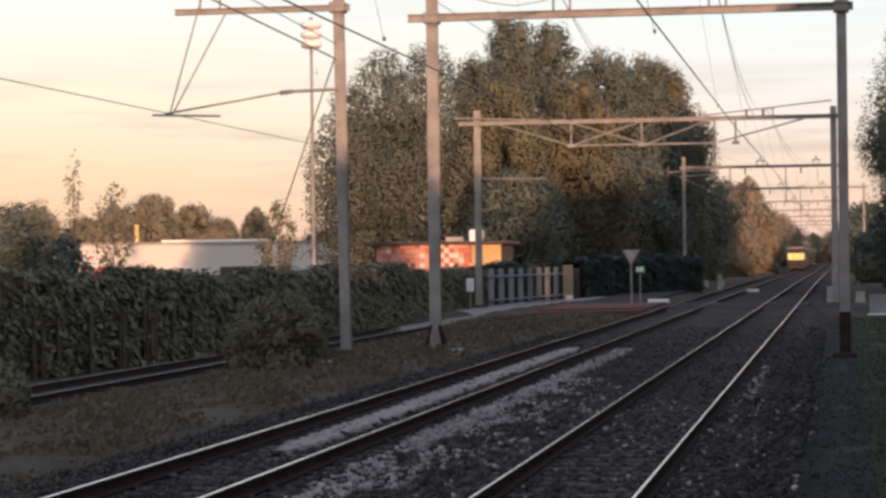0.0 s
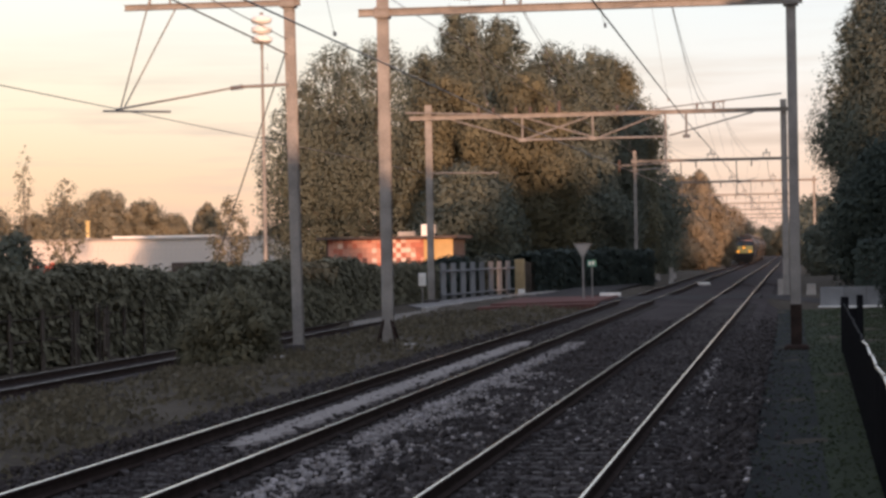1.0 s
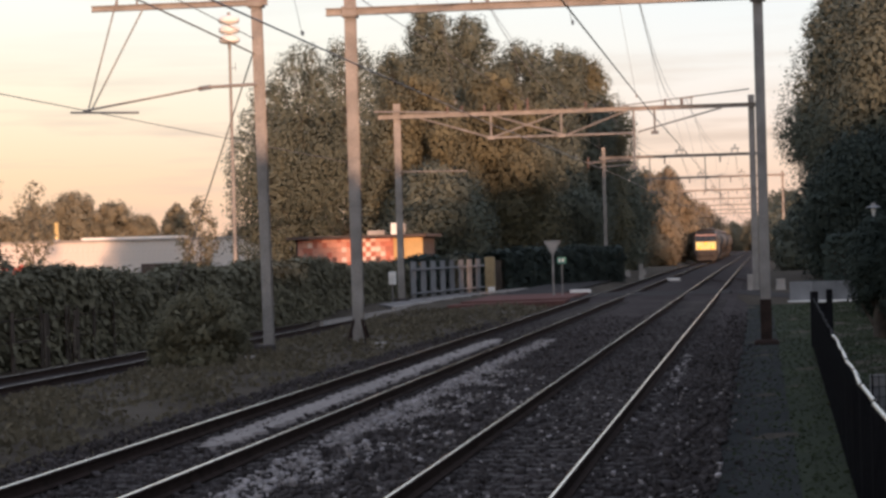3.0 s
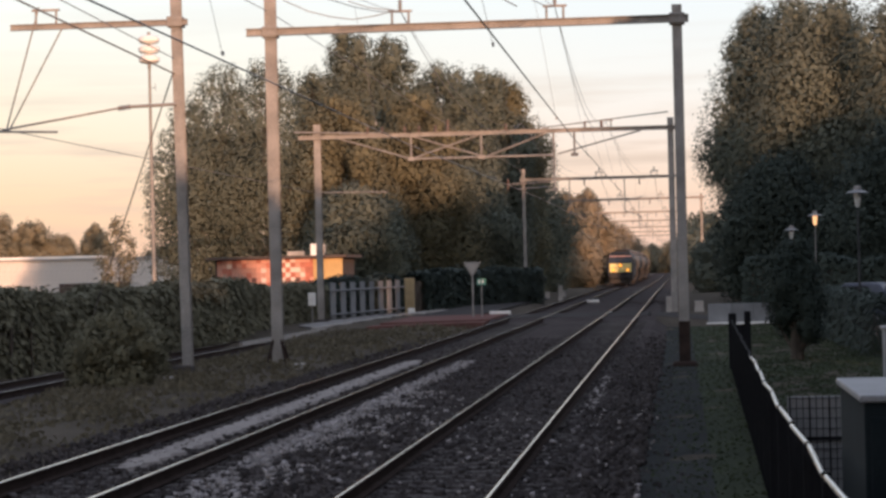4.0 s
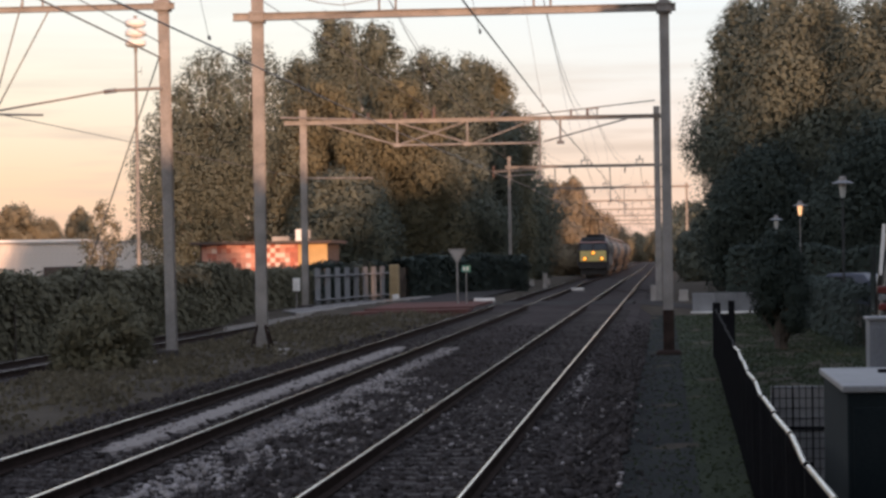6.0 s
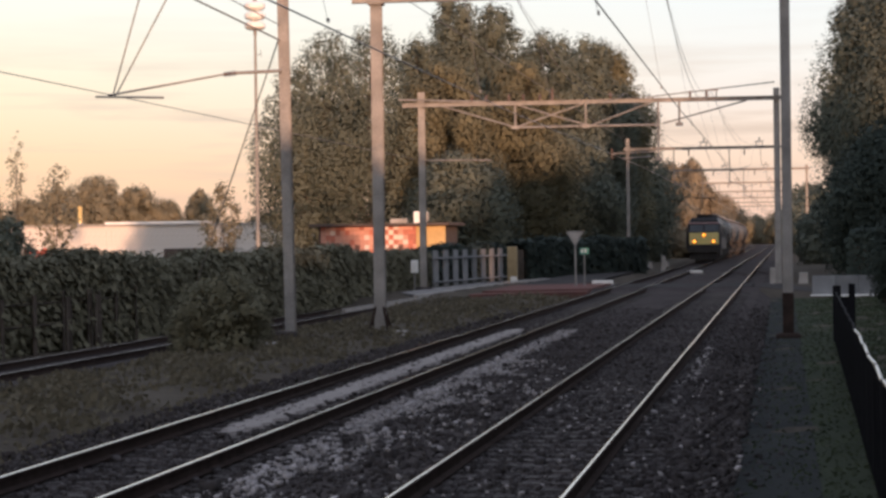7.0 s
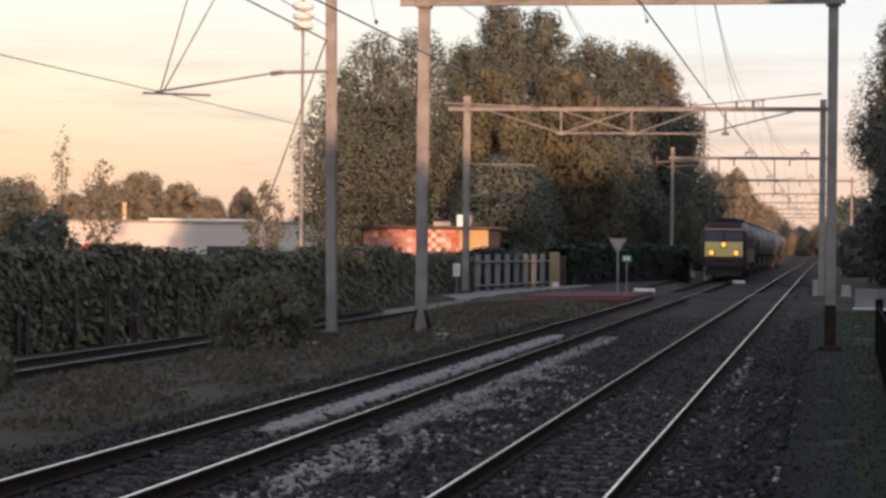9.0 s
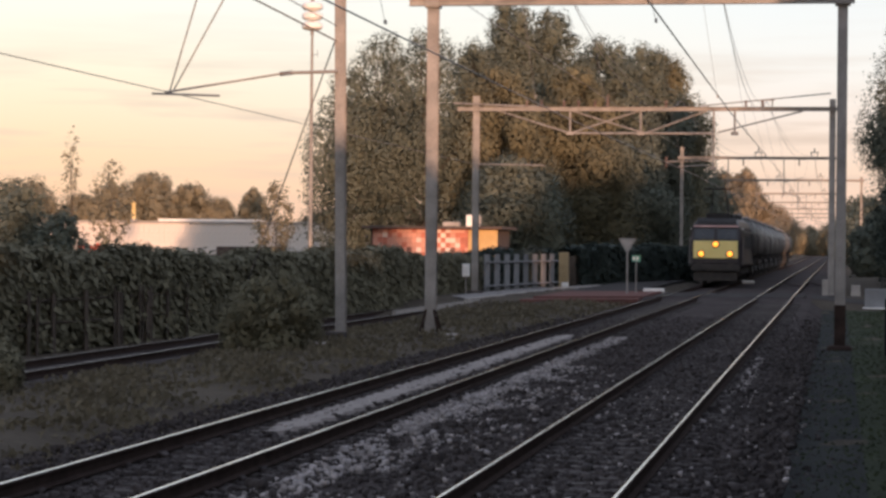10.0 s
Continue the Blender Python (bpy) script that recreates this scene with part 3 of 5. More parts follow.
def portal(y, xl, xr, zb, left_top, right_top, z0l, z0r, label, over=(0.6, 0.4), wide=(0.22, 0.22)):
    t = thing("catenary_portal", (0, y, 0), label, "catenary portal", "catenary portals")
    for x, z0, z1, w in ((xl, z0l, left_top, wide[0]), (xr, z0r, right_top, wide[1])):
        part("column", Shape().hbeam((x, 0, z0), (x, 0, z1), w, 0.24, 0.024, (0, 1, 0)), M_STEEL, t, "galvanised steel column")
        part("footing", Shape().box((x, 0, z0 - 0.05), (0.5, 0.5, 0.36)), M_SLEEPER, t, "worn concrete footing", bevel=0.04)
        part("clamp", Shape().box((x, -0.02, zb), (0.40, 0.42, 0.30)), M_STEEL, t, bevel=0.02)
    if y == P1:
        part("base_mound", Shape().box((xr, 0, z0r + 0.1), (0.66, 0.66, 0.26)), M_RUST, t, "earth-covered footing", bevel=0.1)
        part("rusty_base", Shape().box((xr, 0, z0r + 0.72), (0.29, 0.28, 1.1)), M_RUST, t, "dark rusty lower stretch of the column")
        for sx, sy in ((-1, -1), (1, -1), (1, 1), (-1, 1)):
            part("foot_brace", Shape().tube((xl + sx * 0.1, sy * 0.1, z0l + 0.75), (xl + sx * 0.26, sy * 0.26, z0l + 0.1), 0.035), M_RUST, t)
    part("crossbeam", Shape().hbeam((xl - over[0], -0.16, zb), (xr + over[1], -0.16, zb), 0.2, 0.2, 0.022, (0, 0, 1)), M_STEEL, t, "galvanised steel crossbeam")
    for c in (TRACK_X["main"], TRACK_X["left"]):
        yx = c - 0.42 if y < 70 else c + 0.9
        yoke = Shape()
        for dx in (-0.22, 0.22):
            yoke.tube((yx + dx, -0.16, zb + 0.1), (yx + dx, -0.16, zb + 0.42), 0.03)
        yoke.box((yx, -0.16, zb + 0.43), (0.62, 0.07, 0.06))
        stand_insulator(yoke, (yx, -0.16, zb + 0.43), 0.3)
        part("yoke", yoke, M_STEEL, t)
        # registration: drop tube, steady arm and stay
        reg = Shape()
        reg.tube((c - 1.3, -0.16, zb - 0.1), (c - 1.3, -0.16, 5.9), 0.035)
        reg.tube((c - 1.3, -0.16, 6.2), (c - 0.1, -0.16, 5.75), 0.025)
        reg.tube((c - 1.3, -0.16, 6.9), (c + 0.1, -0.16, 7.25), 0.022)
        if y > 70:
            part("registration_arm", reg, M_STEEL, t)
        if y > 70:
            ins = Shape()
            stand_insulator(ins, (c - 0.2, -0.16, zb - 0.55), 0.45, 0.075)
            part("insulator", ins, M_INSUL, t, "ribbed brown insulator")
    if y == P3:
        for z, x0, x1 in ((8.35, -1.2, 2.1), (8.0, -0.3, 1.9)):
            part("cross_arm", Shape().tube((xl + x0, -0.2, z), (xl + x1, -0.2, z + 0.12), 0.05), M_STEEL, t)
        ins = Shape()
        stand_insulator(ins, (xl - 1.15, -0.2, 7.95), 0.8, 0.09)
        part("insulator", ins, M_INSUL, t, "ribbed brown insulator")
    return t


def wire(name, pts, r, label, parent=None):
    ob = link(name, Shape().path([Vector(p) for p in pts], r, 5), M_WIRE)
    return tagged(ob, label, "overhead wire", "overhead wires")


portal(P1, -10.64, 0.06, 8.58, 10.6, 8.95, -0.3, -0.55, "tall steel portal over two tracks with a plain beam", (0.62, 0.3), (0.29, 0.26))
portal(P3, -11.45, -0.5, 8.66, 9.45, 9.1, -0.4, -0.5, "steel portal with registration arms beside dark trees", (0.3, 0.3))
for k, y in enumerate((237, 298, 358, 420, 482, 545)):
    portal(y, -12.2, 0.6 + (1.6 if k == 0 else 0), 8.7, 9.1, 9.1, -0.4, -0.5, "distant steel catenary portal over the tracks", (0.3, 0.3))


def truss_portal():
    y = P2
    t = thing("catenary_portal", (0, y, 0), "lattice steel portal over the tracks at the level crossing", "catenary portal", "catenary portals")
    xl, xr, zb, zl = -17.4, -0.32, 8.72, 7.55
    for x, z1, f in ((xl, 9.35, 0.7), (xr, 9.2, 0.5)):
        part("column", Shape().hbeam((x, 0, -0.45), (x, 0, z1), 0.30, 0.30, 0.024, (0, 1, 0)), M_STEEL, t, "galvanised steel column")
        part("footing", Shape().box((x, 0, -0.3), (f, f, 0.4)), M_SLEEPER, t, bevel=0.04)
    part("top_chord", Shape().hbeam((xl - 0.9, -0.2, zb), (xr + 0.3, -0.2, zb), 0.2, 0.2, 0.022, (0, 0, 1)), M_STEEL, t)
    part("upper_bar", Shape().tube((xl - 1.1, -0.2, zb + 0.28), (xl + 3.3, -0.2, zb + 0.1), 0.04), M_STEEL, t)
    part("lower_chord", Shape().tube((xl + 4.6, -0.2, zl), (xr - 5.6, -0.2, zl), 0.05), M_STEEL, t)
    for a, b, za, z_b in ((xl + 0.8, xl + 4.6, zb, zl), (xl + 4.6, xl + 7.9, zl, zb - 0.1), (xl + 4.4, xl + 8.2, zb, zl), (xl + 8.2, xl + 11.4, zl, zb), (xr - 5.4, xr - 1.4, zl + 0.05, zb - 0.1)):
        part("diagonal", Shape().tube((a, -0.2, za), (b, -0.2, z_b), 0.038), M_STEEL, t)
    for x, z1 in ((xl + 4.6, zl), (xl + 8.0, zl), (xr - 5.6, 5.9), (xr - 4.6, zl)):
        part("hanger", Shape().tube((x, -0.2, zb), (x, -0.2, z1), 0.05), M_STEEL, t)
        part("bracket", Shape().box((x, -0.2, z1), (0.34, 0.12, 0.16)), M_STEEL, t)
    for k, x in enumerate((-14.9, -14.2, -13.1, -12.4, -11.6, -11.0, -8.2, -4.4, -3.6)):
        sh = Shape()
        stand_insulator(sh, (x, -0.2, zb + 0.1), 0.32 + 0.25 * (k == 5), 0.08)
        part("insulator", sh, M_INSUL, t, "ribbed brown insulator")
    frame_ = Shape()
    for dx in (-0.25, 0.25):
        frame_.tube((-3.4 + dx, -0.2, zb), (-3.4 + dx, -0.2, zb + 0.42), 0.03)
    frame_.box((-3.4, -0.2, zb + 0.42), (0.7, 0.06, 0.05))
    part("yoke", frame_, M_STEEL, t)
    part("stay", Shape().tube((-6.5, -0.2, zb + 0.15), (-0.4, -0.2, zb + 0.75), 0.03), M_STEEL, t)
    part("side_arm", Shape().tube((xl + 0.1, -0.2, 6.05), (xl + 3.4, -0.2, 6.0), 0.03), M_STEEL, t)


truss_portal()


def cantilever_mast():
    t = thing("cantilever_mast", (-13.18, P1, -0.3), "tall steel mast with a cantilever arm over the siding", "railway mast", "masts")
    part("column", Shape().hbeam((0.12, 0, 0), (0.0, 0, 10.4), 0.26, 0.26, 0.024, (0, 1, 0)), M_STEEL, t)
    part("footing", Shape().box((0, 0, -0.05), (0.5, 0.5, 0.36)), M_SLEEPER, t, bevel=0.04)
    part("cap_beam", Shape().hbeam((-4.45, -0.18, 9.22), (0.35, -0.18, 9.22), 0.16, 0.16, 0.02, (0, 0, 1)), M_STEEL, t)
    part("clamp", Shape().box((0, -0.02, 9.24), (0.42, 0.44, 0.28)), M_STEEL, t, bevel=0.02)
    part("bracket", Shape().tube((0, -0.2, 7.05), (-1.25, -0.2, 7.02), 0.045), M_STEEL, t)
    ins = Shape()
    for k in range(5):
        ins.tube((-1.25 - k * 0.07, -0.2, 7.02 - k * 0.008), (-1.29 - k * 0.07, -0.2, 7.015 - k * 0.008), 0.08, 0.05, 8)
    part("insulator", ins, M_INSUL, t, "ribbed brown insulator")
    part("steady_arm", Shape().path([(-1.5, -0.2, 7.0), (-2.9, -0.2, 6.78), (-4.75, -0.2, 6.5)], 0.032, 6), M_STEEL, t)
    part("registration_tube", Shape().tube((-5.1, -0.2, 6.47), (-3.2, -0.3, 6.40), 0.028), M_STEEL, t)
    for x0, x1 in ((-3.66, -4.60), (-3.02, -4.50)):
        part("suspension_rod", Shape().tube((x0, -0.2, 9.75 if x0 < -3.4 else 9.2), (x1, -0.2, 6.56), 0.022), M_STEEL, t)
    yoke = Shape()
    for dx in (-3.75, -3.2):
        yoke.tube((dx, -0.18, 9.3), (dx, -0.18, 9.65), 0.03)
    yoke.box((-3.48, -0.18, 9.66), (0.75, 0.07, 0.06))
    part("yoke", yoke, M_STEEL, t)
    part("back_stay", Shape().tube((-0.1, 0.1, 8.0), (-6.4, 14.0, 0.0), 0.02), M_STEEL, t)


cantilever_mast()


SPANS = [8, P1, P2, P3, 237, 298, 358, 420, 482, 545]
for c in (TRACK_X["main"], TRACK_X["left"]):
    line = thing("overhead_line", (0, 0, 0), "overhead contact and messenger wires above a track", "overhead wire", "overhead lines")
    part("contact_wire", Shape().path([(c + ((0.22, 0.02) if c > -5 else (-0.06, -0.26))[k] if k < 2 else c + (-0.10 if k % 2 else 0.12), y, 5.5) for k, y in enumerate(SPANS)], 0.013, 6), M_WIRE, line)
    hung = [(c - 0.42 if y < 70 else c - 0.72 if y == P2 else c + 0.9, y, 9.0 if y < 70 else 9.12) for y in SPANS]
    for name, sag, r in (("messenger_wire", 1.5, 0.011), ("auxiliary_wire", 1.1, 0.008)):
        pts = []
        for a, b in zip(hung, hung[1:]):
            for k in range(12):
                q = k / 12
                pts.append((a[0] + (b[0] - a[0]) * q, a[1] + (b[1] - a[1]) * q, a[2] + (b[2] - a[2]) * q - sag * 4 * q * (1 - q)))
        part(name, Shape().path(pts + [hung[-1]], r, 5), M_WIRE, line)
        if sag > 1.3:
            for p in pts[2::4]:
                if 20 < p[1] < 180:
                    part("dropper", Shape().tube(p, (c, p[1], 5.5), 0.004, n=4), M_WIRE, line)
                    part("clip", Shape().box((c, p[1], 5.53), (0.03, 0.12, 0.06)), M_WIRE, line)
wire("contact_wire", [(-17.8, 8, 6.22), (-17.8, P1, 6.2), (-17.7, 114, 6.1)], 0.013, "contact wire of the siding")
wire("anchor_wire", [(-15.9, 40.0, 9.4), (-15.5, 50.0, 8.95), (-13.2, P1, 7.55)], 0.024, "heavy wire anchored at the mast")
wire("anchor_wire", [(-16.1, 40.0, 10.2), (-15.3, 50.0, 9.4), (-13.2, P1, 7.95)], 0.014, "thin wire anchored at the mast")
wire("feeder_wire", [(-13.5, 8, 9.6), (-10.7, P1, 9.15), (-11.4, P3, 9.2)], 0.012, "thin feeder wire between masts")
wire("feeder_wire", [(-9.6, 30, 9.9), (-4.1, P1, 9.05)], 0.016, "slack jumper wire at the portal")
wire("cross_jumper", [(-10.24, 61.70, 9.39), (-9.58, 61.70, 9.08), (-8.98, 61.70, 8.91), (-8.38, 61.70, 8.82), (-7.79, 61.70, 8.90), (-7.31, 61.70, 9.01)], 0.014, "looped jumper wire above the portal beam")
wire("cross_jumper", [(-8.52, 61.70, 9.31), (-8.00, 61.70, 9.13), (-7.63, 61.70, 9.06), (-7.31, 61.70, 9.04)], 0.012, "short jumper wire at the portal yoke")


# ---- woods ----
def woods():
    big = [
        # x, y, height, radius, crown_from, leaf material, seed, count
        (-34.4, 166, 14.6, 3.1, 1.5, M_LEAF, 1, 10000), (-32.2, 166, 17.0, 3.6, 1.5, M_LEAF, 2, 12000),
        (-29.0, 166, 17.4, 3.8, 1.0, M_LEAF, 3, 13000), (-28.0, 184, 18.0, 4.2, 1.0, M_LEAF, 4, 11000),
        (-25.6, 186, 21.4, 4.2, 1.0, M_LEAF, 5, 14000), (-22.6, 188, 21.0, 4.4, 1.0, M_LEAF, 15, 14000),
        (-24.0, 168, 14.8, 4.4, 0.8, M_LEAF_WARM, 16, 13000), (-19.4, 176, 15.5, 4.4, 0.8, M_LEAF_WARM, 6, 13000),
        (-19.0, 192, 18.8, 4.6, 0.8, M_LEAF, 7, 13000), (-16.2, 200, 18.9, 4.2, 0.6, M_LEAF, 8, 13000),
        (-14.6, 204, 18.6, 3.9, 0.4, M_LEAF_WARM, 9, 13000), (-14.2, 226, 12.0, 4.4, 0.2, M_LEAF, 17, 8000),
        (-16.0, 186, 10.0, 3.9, 0.3, M_LEAF, 18, 9000), (-22.0, 160, 8.0, 3.6, 0.3, M_LEAF, 19, 8000)]
    for x, y, h, r, c, m, s, n in big:
        tree("broadleaf_tree", (x, y, -0.3), h, r, c, "tall broadleaf tree with a dense dusky crown" if m is M_LEAF else "broad tree with olive autumn foliage", s, 0.23, int(n * (1.0 if x < -28.5 else 1.4)), m, 30, "trees along the line", 0.55, hollow=0.86, fill=0.01 if x < -28.5 else 0.3)
    for k, (x, y, h, r) in enumerate(((-14.2, 296, 11.4, 3.6), (-11.6, 300, 11.8, 3.4), (-11.0, 330, 9.0, 3.0), (-12.0, 262, 6.5, 3.2), (-13.0, 390, 9.0, 4.2), (-12.5, 450, 10.0, 5.0))):
        tree("broadleaf_tree", (x, y, -0.3), h, r, 0.8, "smaller tree with warm autumn leaves lightened for haze", 30 + k, 0.36, 10000, M_TAN, 22, "trees along the line")
    roadside = [
        # x, y, height, radius, crown_from, leaf, count
        (8.2, 150, 18.9, 6.3, 1.2, 0.21, 32000), (14.0, 146, 18.0, 5.8, 1.2, 0.21, 30000), (20.5, 142, 18.4, 7.0, 1.2, 0.45, 5000),
        (9.0, 186, 17.5, 6.0, 1.2, 0.28, 11000), (15.0, 175, 18.5, 6.6, 1.2, 0.28, 11000), (26.0, 150, 18.0, 7.0, 0.6, 0.45, 5000),
        (12.0, 132, 9.5, 4.8, 0.6, 0.20, 16000), (5.8, 138, 8.5, 3.6, 0.6, 0.20, 16000), (5.2, 152, 18.4, 3.0, 1.0, 0.21, 24000), (9.6, 160, 19.6, 5.2, 1.0, 0.24, 16000)]
    for k, (x, y, h, r, c, leaf, n) in enumerate(roadside):
        tree("roadside_tree", (x, y, -0.5), h, r, c, "tall dark roadside tree with thick foliage", 50 + k, leaf, n, M_YEW if h < 10 else M_LEAF, 44, "roadside trees", 0.4, hollow=0.88, fill=0.3)
    for k, (x, y, h, r) in enumerate(((4.0, 215, 5.5, 3.0), (4.4, 250, 6.5, 3.4), (4.4, 300, 8.0, 3.8), (4.4, 350, 9.5, 4.4), (5.0, 420, 11.0, 5.0), (4.0, 500, 13.0, 6.0))):
        tree("shrub_tree", (x, y, -0.5), h, r, 0.2, "dark bushy tree at the edge of the line", 70 + k, 0.45, 4500, M_LEAF, 22, "roadside trees")


    # the end of the straight, where the line bends out of sight
    for k, (x, y, h, r) in enumerate(((-1.0, 660, 9.5, 5.0), (5.0, 655, 12.0, 6.5), (-8.0, 690, 8.0, 5.0), (-14.0, 670, 9.0, 5.5), (-22.0, 660, 11.0, 6.0))):
        tree("far_tree", (x, y, -0.5), h, r, 0.2, "far hazy tree where the line bends away", 90 + k, 0.5, 4500, M_FAR, 20, "far trees")
    # tall unseen trees, added out of view to throw shade over the line
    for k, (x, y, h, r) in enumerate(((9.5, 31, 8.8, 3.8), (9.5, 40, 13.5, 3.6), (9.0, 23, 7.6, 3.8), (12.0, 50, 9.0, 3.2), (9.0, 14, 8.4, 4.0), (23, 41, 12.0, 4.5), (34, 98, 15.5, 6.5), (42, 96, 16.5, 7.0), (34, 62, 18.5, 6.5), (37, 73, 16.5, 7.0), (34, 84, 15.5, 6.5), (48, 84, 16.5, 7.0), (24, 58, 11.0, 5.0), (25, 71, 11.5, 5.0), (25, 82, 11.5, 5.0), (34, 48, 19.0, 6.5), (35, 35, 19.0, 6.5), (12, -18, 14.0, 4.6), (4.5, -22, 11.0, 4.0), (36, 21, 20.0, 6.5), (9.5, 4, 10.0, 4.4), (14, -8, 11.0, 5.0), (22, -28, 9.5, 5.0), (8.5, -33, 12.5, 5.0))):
        tree("street_tree", (x, y, -0.5), h, r * 1.12, 0.4, "unseen leafy tree added to shade the line", 200 + k, 0.85, 3000, M_LEAF, 34, "street trees")


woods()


def thicket(name, a, b, depth, height, count, seed, label, mat, leaf=0.22, wob=0.15):
    """A run of leafage between two points on the ground: skin of leaves over a dark woody core."""
    rng = np.random.default_rng(seed)
    count = int(count * 2.4)
    a, b = np.array(a, float), np.array(b, float)
    d = (b - a)[:2]
    ln = np.linalg.norm(d)
    side = np.array([-d[1], d[0]]) / ln
    u = rng.uniform(0, 1, count)
    top = height * (1 + wob * (np.sin(u * ln * 0.7 + seed) * 0.35 + np.sin(u * ln * 1.9) * 0.25) + 0.04 * rng.normal(size=count))
    face = rng.uniform(0, 1, count)
    s = np.where(face < 0.6, rng.choice([-1, 1], count) * depth / 2 + rng.normal(0, 0.1, count), rng.uniform(-0.5, 0.5, count) * depth)
    h = np.where(face < 0.6, rng.uniform(0, 1, count) * top, top + rng.normal(0, 0.06, count))
    p = np.concatenate([a[None, :2] + d[None] * u[:, None] + side[None] * s[:, None], (a[2] + (b[2] - a[2]) * u + h)[:, None]], 1)
    outward = np.concatenate([side[None] * np.sign(s)[:, None] * np.where(face < 0.6, 1.0, 0.25)[:, None], np.where(face < 0.6, 0.45, 1.0)[:, None]], 1)
    v, f = leaves(p, leaf * np.where(np.arange(count) % 4 == 0, 1.2, 0.5), rng, out=outward, single=True)
    t = thing(name, (0, 0, 0), label, "hedge")
    foliage = mesh_np("foliage", v, f, mat, t)
    soft_n = np.repeat(outward + rng.normal(0, 0.2, (count, 3)), 3, axis=0)
    foliage.data.normals_split_custom_set_from_vertices((soft_n / np.linalg.norm(soft_n, axis=1)[:, None]).tolist())
    core = Shape()
    n = 10 if ln > 3 and height > 1.5 else 0
    for k in range(n):
        q0, q1 = a + (b - a) * (k / n), a + (b - a) * ((k + 1.02) / n)
        m = (q0 + q1) / 2
        turn = Matrix.Rotation(math.atan2(d[1], d[0]), 3, "Z")
        core.box((m[0], m[1], m[2] + height * 0.43), (ln / n * 0.99, depth * 0.6, height * 0.8), turn)
    if not n:
        for k in range(9):
            q = a + (b - a) * rng.uniform(0.05, 0.95)
            stem = Shape().tube((q[0], q[1], q[2] - 0.1), (q[0] + rng.normal(0, 0.25), q[1] + rng.normal(0, 0.25), q[2] + height * rng.uniform(0.6, 0.95)), 0.018, 0.006, 5)
            part("stem", stem, M_BARK, t)
    if n:
        part("core", core, M_BARK, t, "dark twigs inside")
    return t


thicket("hedge", (-22.6, 40, -0.75), (-20.4, 72, -0.75), 1.2, 2.45, 30000, 1, "tall dense dark-green hedge behind the siding", M_IVY, 0.2)
thicket("hedge", (-20.4, 72, -0.75), (-18.9, 100, -0.6), 1.2, 2.3, 26000, 2, "tall dense dark-green hedge behind the siding", M_IVY, 0.2)
thicket("hedge", (-19.4, 98, -0.45), (-18.6, 121, -0.4), 1.0, 1.85, 16000, 3, "lower dark hedge before a tiled building", M_IVY, 0.22)
thicket("fence_hedge", (-18.7, 120, -0.4), (-16.6, 139, -0.35), 0.8, 2.05, 9000, 10, "dark hedge close behind the plank fence", M_YEW, 0.2)
thicket("dark_hedge", (-15.6, 139, -0.3), (-9.8, 160, -0.3), 1.2, 2.2, 16000, 4, "dark clipped hedge beyond the crossing", M_YEW, 0.25)
thicket("low_hedge", (5.5, 64, -0.45), (5.1, 93, -0.45), 0.9, 1.5, 9000, 7, "low dark hedge in front of parked cars", M_YEW, 0.14)
tree("ornamental_tree", (3.05, 64, -0.45), 3.2, 0.85, 0.85, "small dark ornamental tree on the grass", 9, 0.09, 5000, M_YEW, 18, "", 0.3, stem=1.7, hollow=0.8)
thicket("roadside_hedge", (3.4, 124, -0.45), (24, 118, -0.45), 1.6, 2.6, 16000, 6, "dark hedge along the road below the trees", M_YEW, 0.25)
for k, (x, y, h, r) in enumerate(((-14.1, 56.5, 1.75, 0.8), (-13.3, 56.0, 1.95, 0.85), (-13.7, 59.0, 1.8, 0.8), (-15.5, 42.0, 0.75, 0.7), (-16.0, 39.5, 0.75, 0.7))):
    tree("bush", (x, y, -0.55), h, r, 0.05, "ragged green bush between the siding and the main line", 140 + k, 0.09, 4200, M_IVY, 16, "trackside bushes", 0.4, "bush", stem=0.25, hollow=0.7)


def weeds():
    rng = np.random.default_rng(8)
    n = 30000
    x, y = rng.uniform(-16.0, -8.6, n), 22 + 78 * rng.uniform(0, 1, n) ** 1.2
    clump = np.sin(x * 2.1 + y * 0.7) + np.sin(x * 0.9 - y * 1.3) + rng.normal(0, 0.6, n)
    ok = clump > -0.2
    x, y, c = x[ok], y[ok], clump[ok]
    z = ground_level(x, y) + rng.uniform(0, 1, len(x)) * 0.11 * np.clip(c + 0.8, 0.3, 2.2)
    v, f = leaves(np.stack([x, y, z], 1), 0.13, rng, -0.7)
    tagged(mesh_np("weeds", v, f, M_WEED), "low dry weeds between the tracks", "weeds", kind="stuff")
    n = 70000
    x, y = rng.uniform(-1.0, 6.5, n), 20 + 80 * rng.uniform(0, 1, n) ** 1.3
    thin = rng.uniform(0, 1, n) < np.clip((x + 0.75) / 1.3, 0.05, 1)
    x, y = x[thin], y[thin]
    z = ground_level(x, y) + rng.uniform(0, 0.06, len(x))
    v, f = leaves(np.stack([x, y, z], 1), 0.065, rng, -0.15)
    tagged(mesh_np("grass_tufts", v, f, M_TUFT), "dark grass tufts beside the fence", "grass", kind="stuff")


weeds()

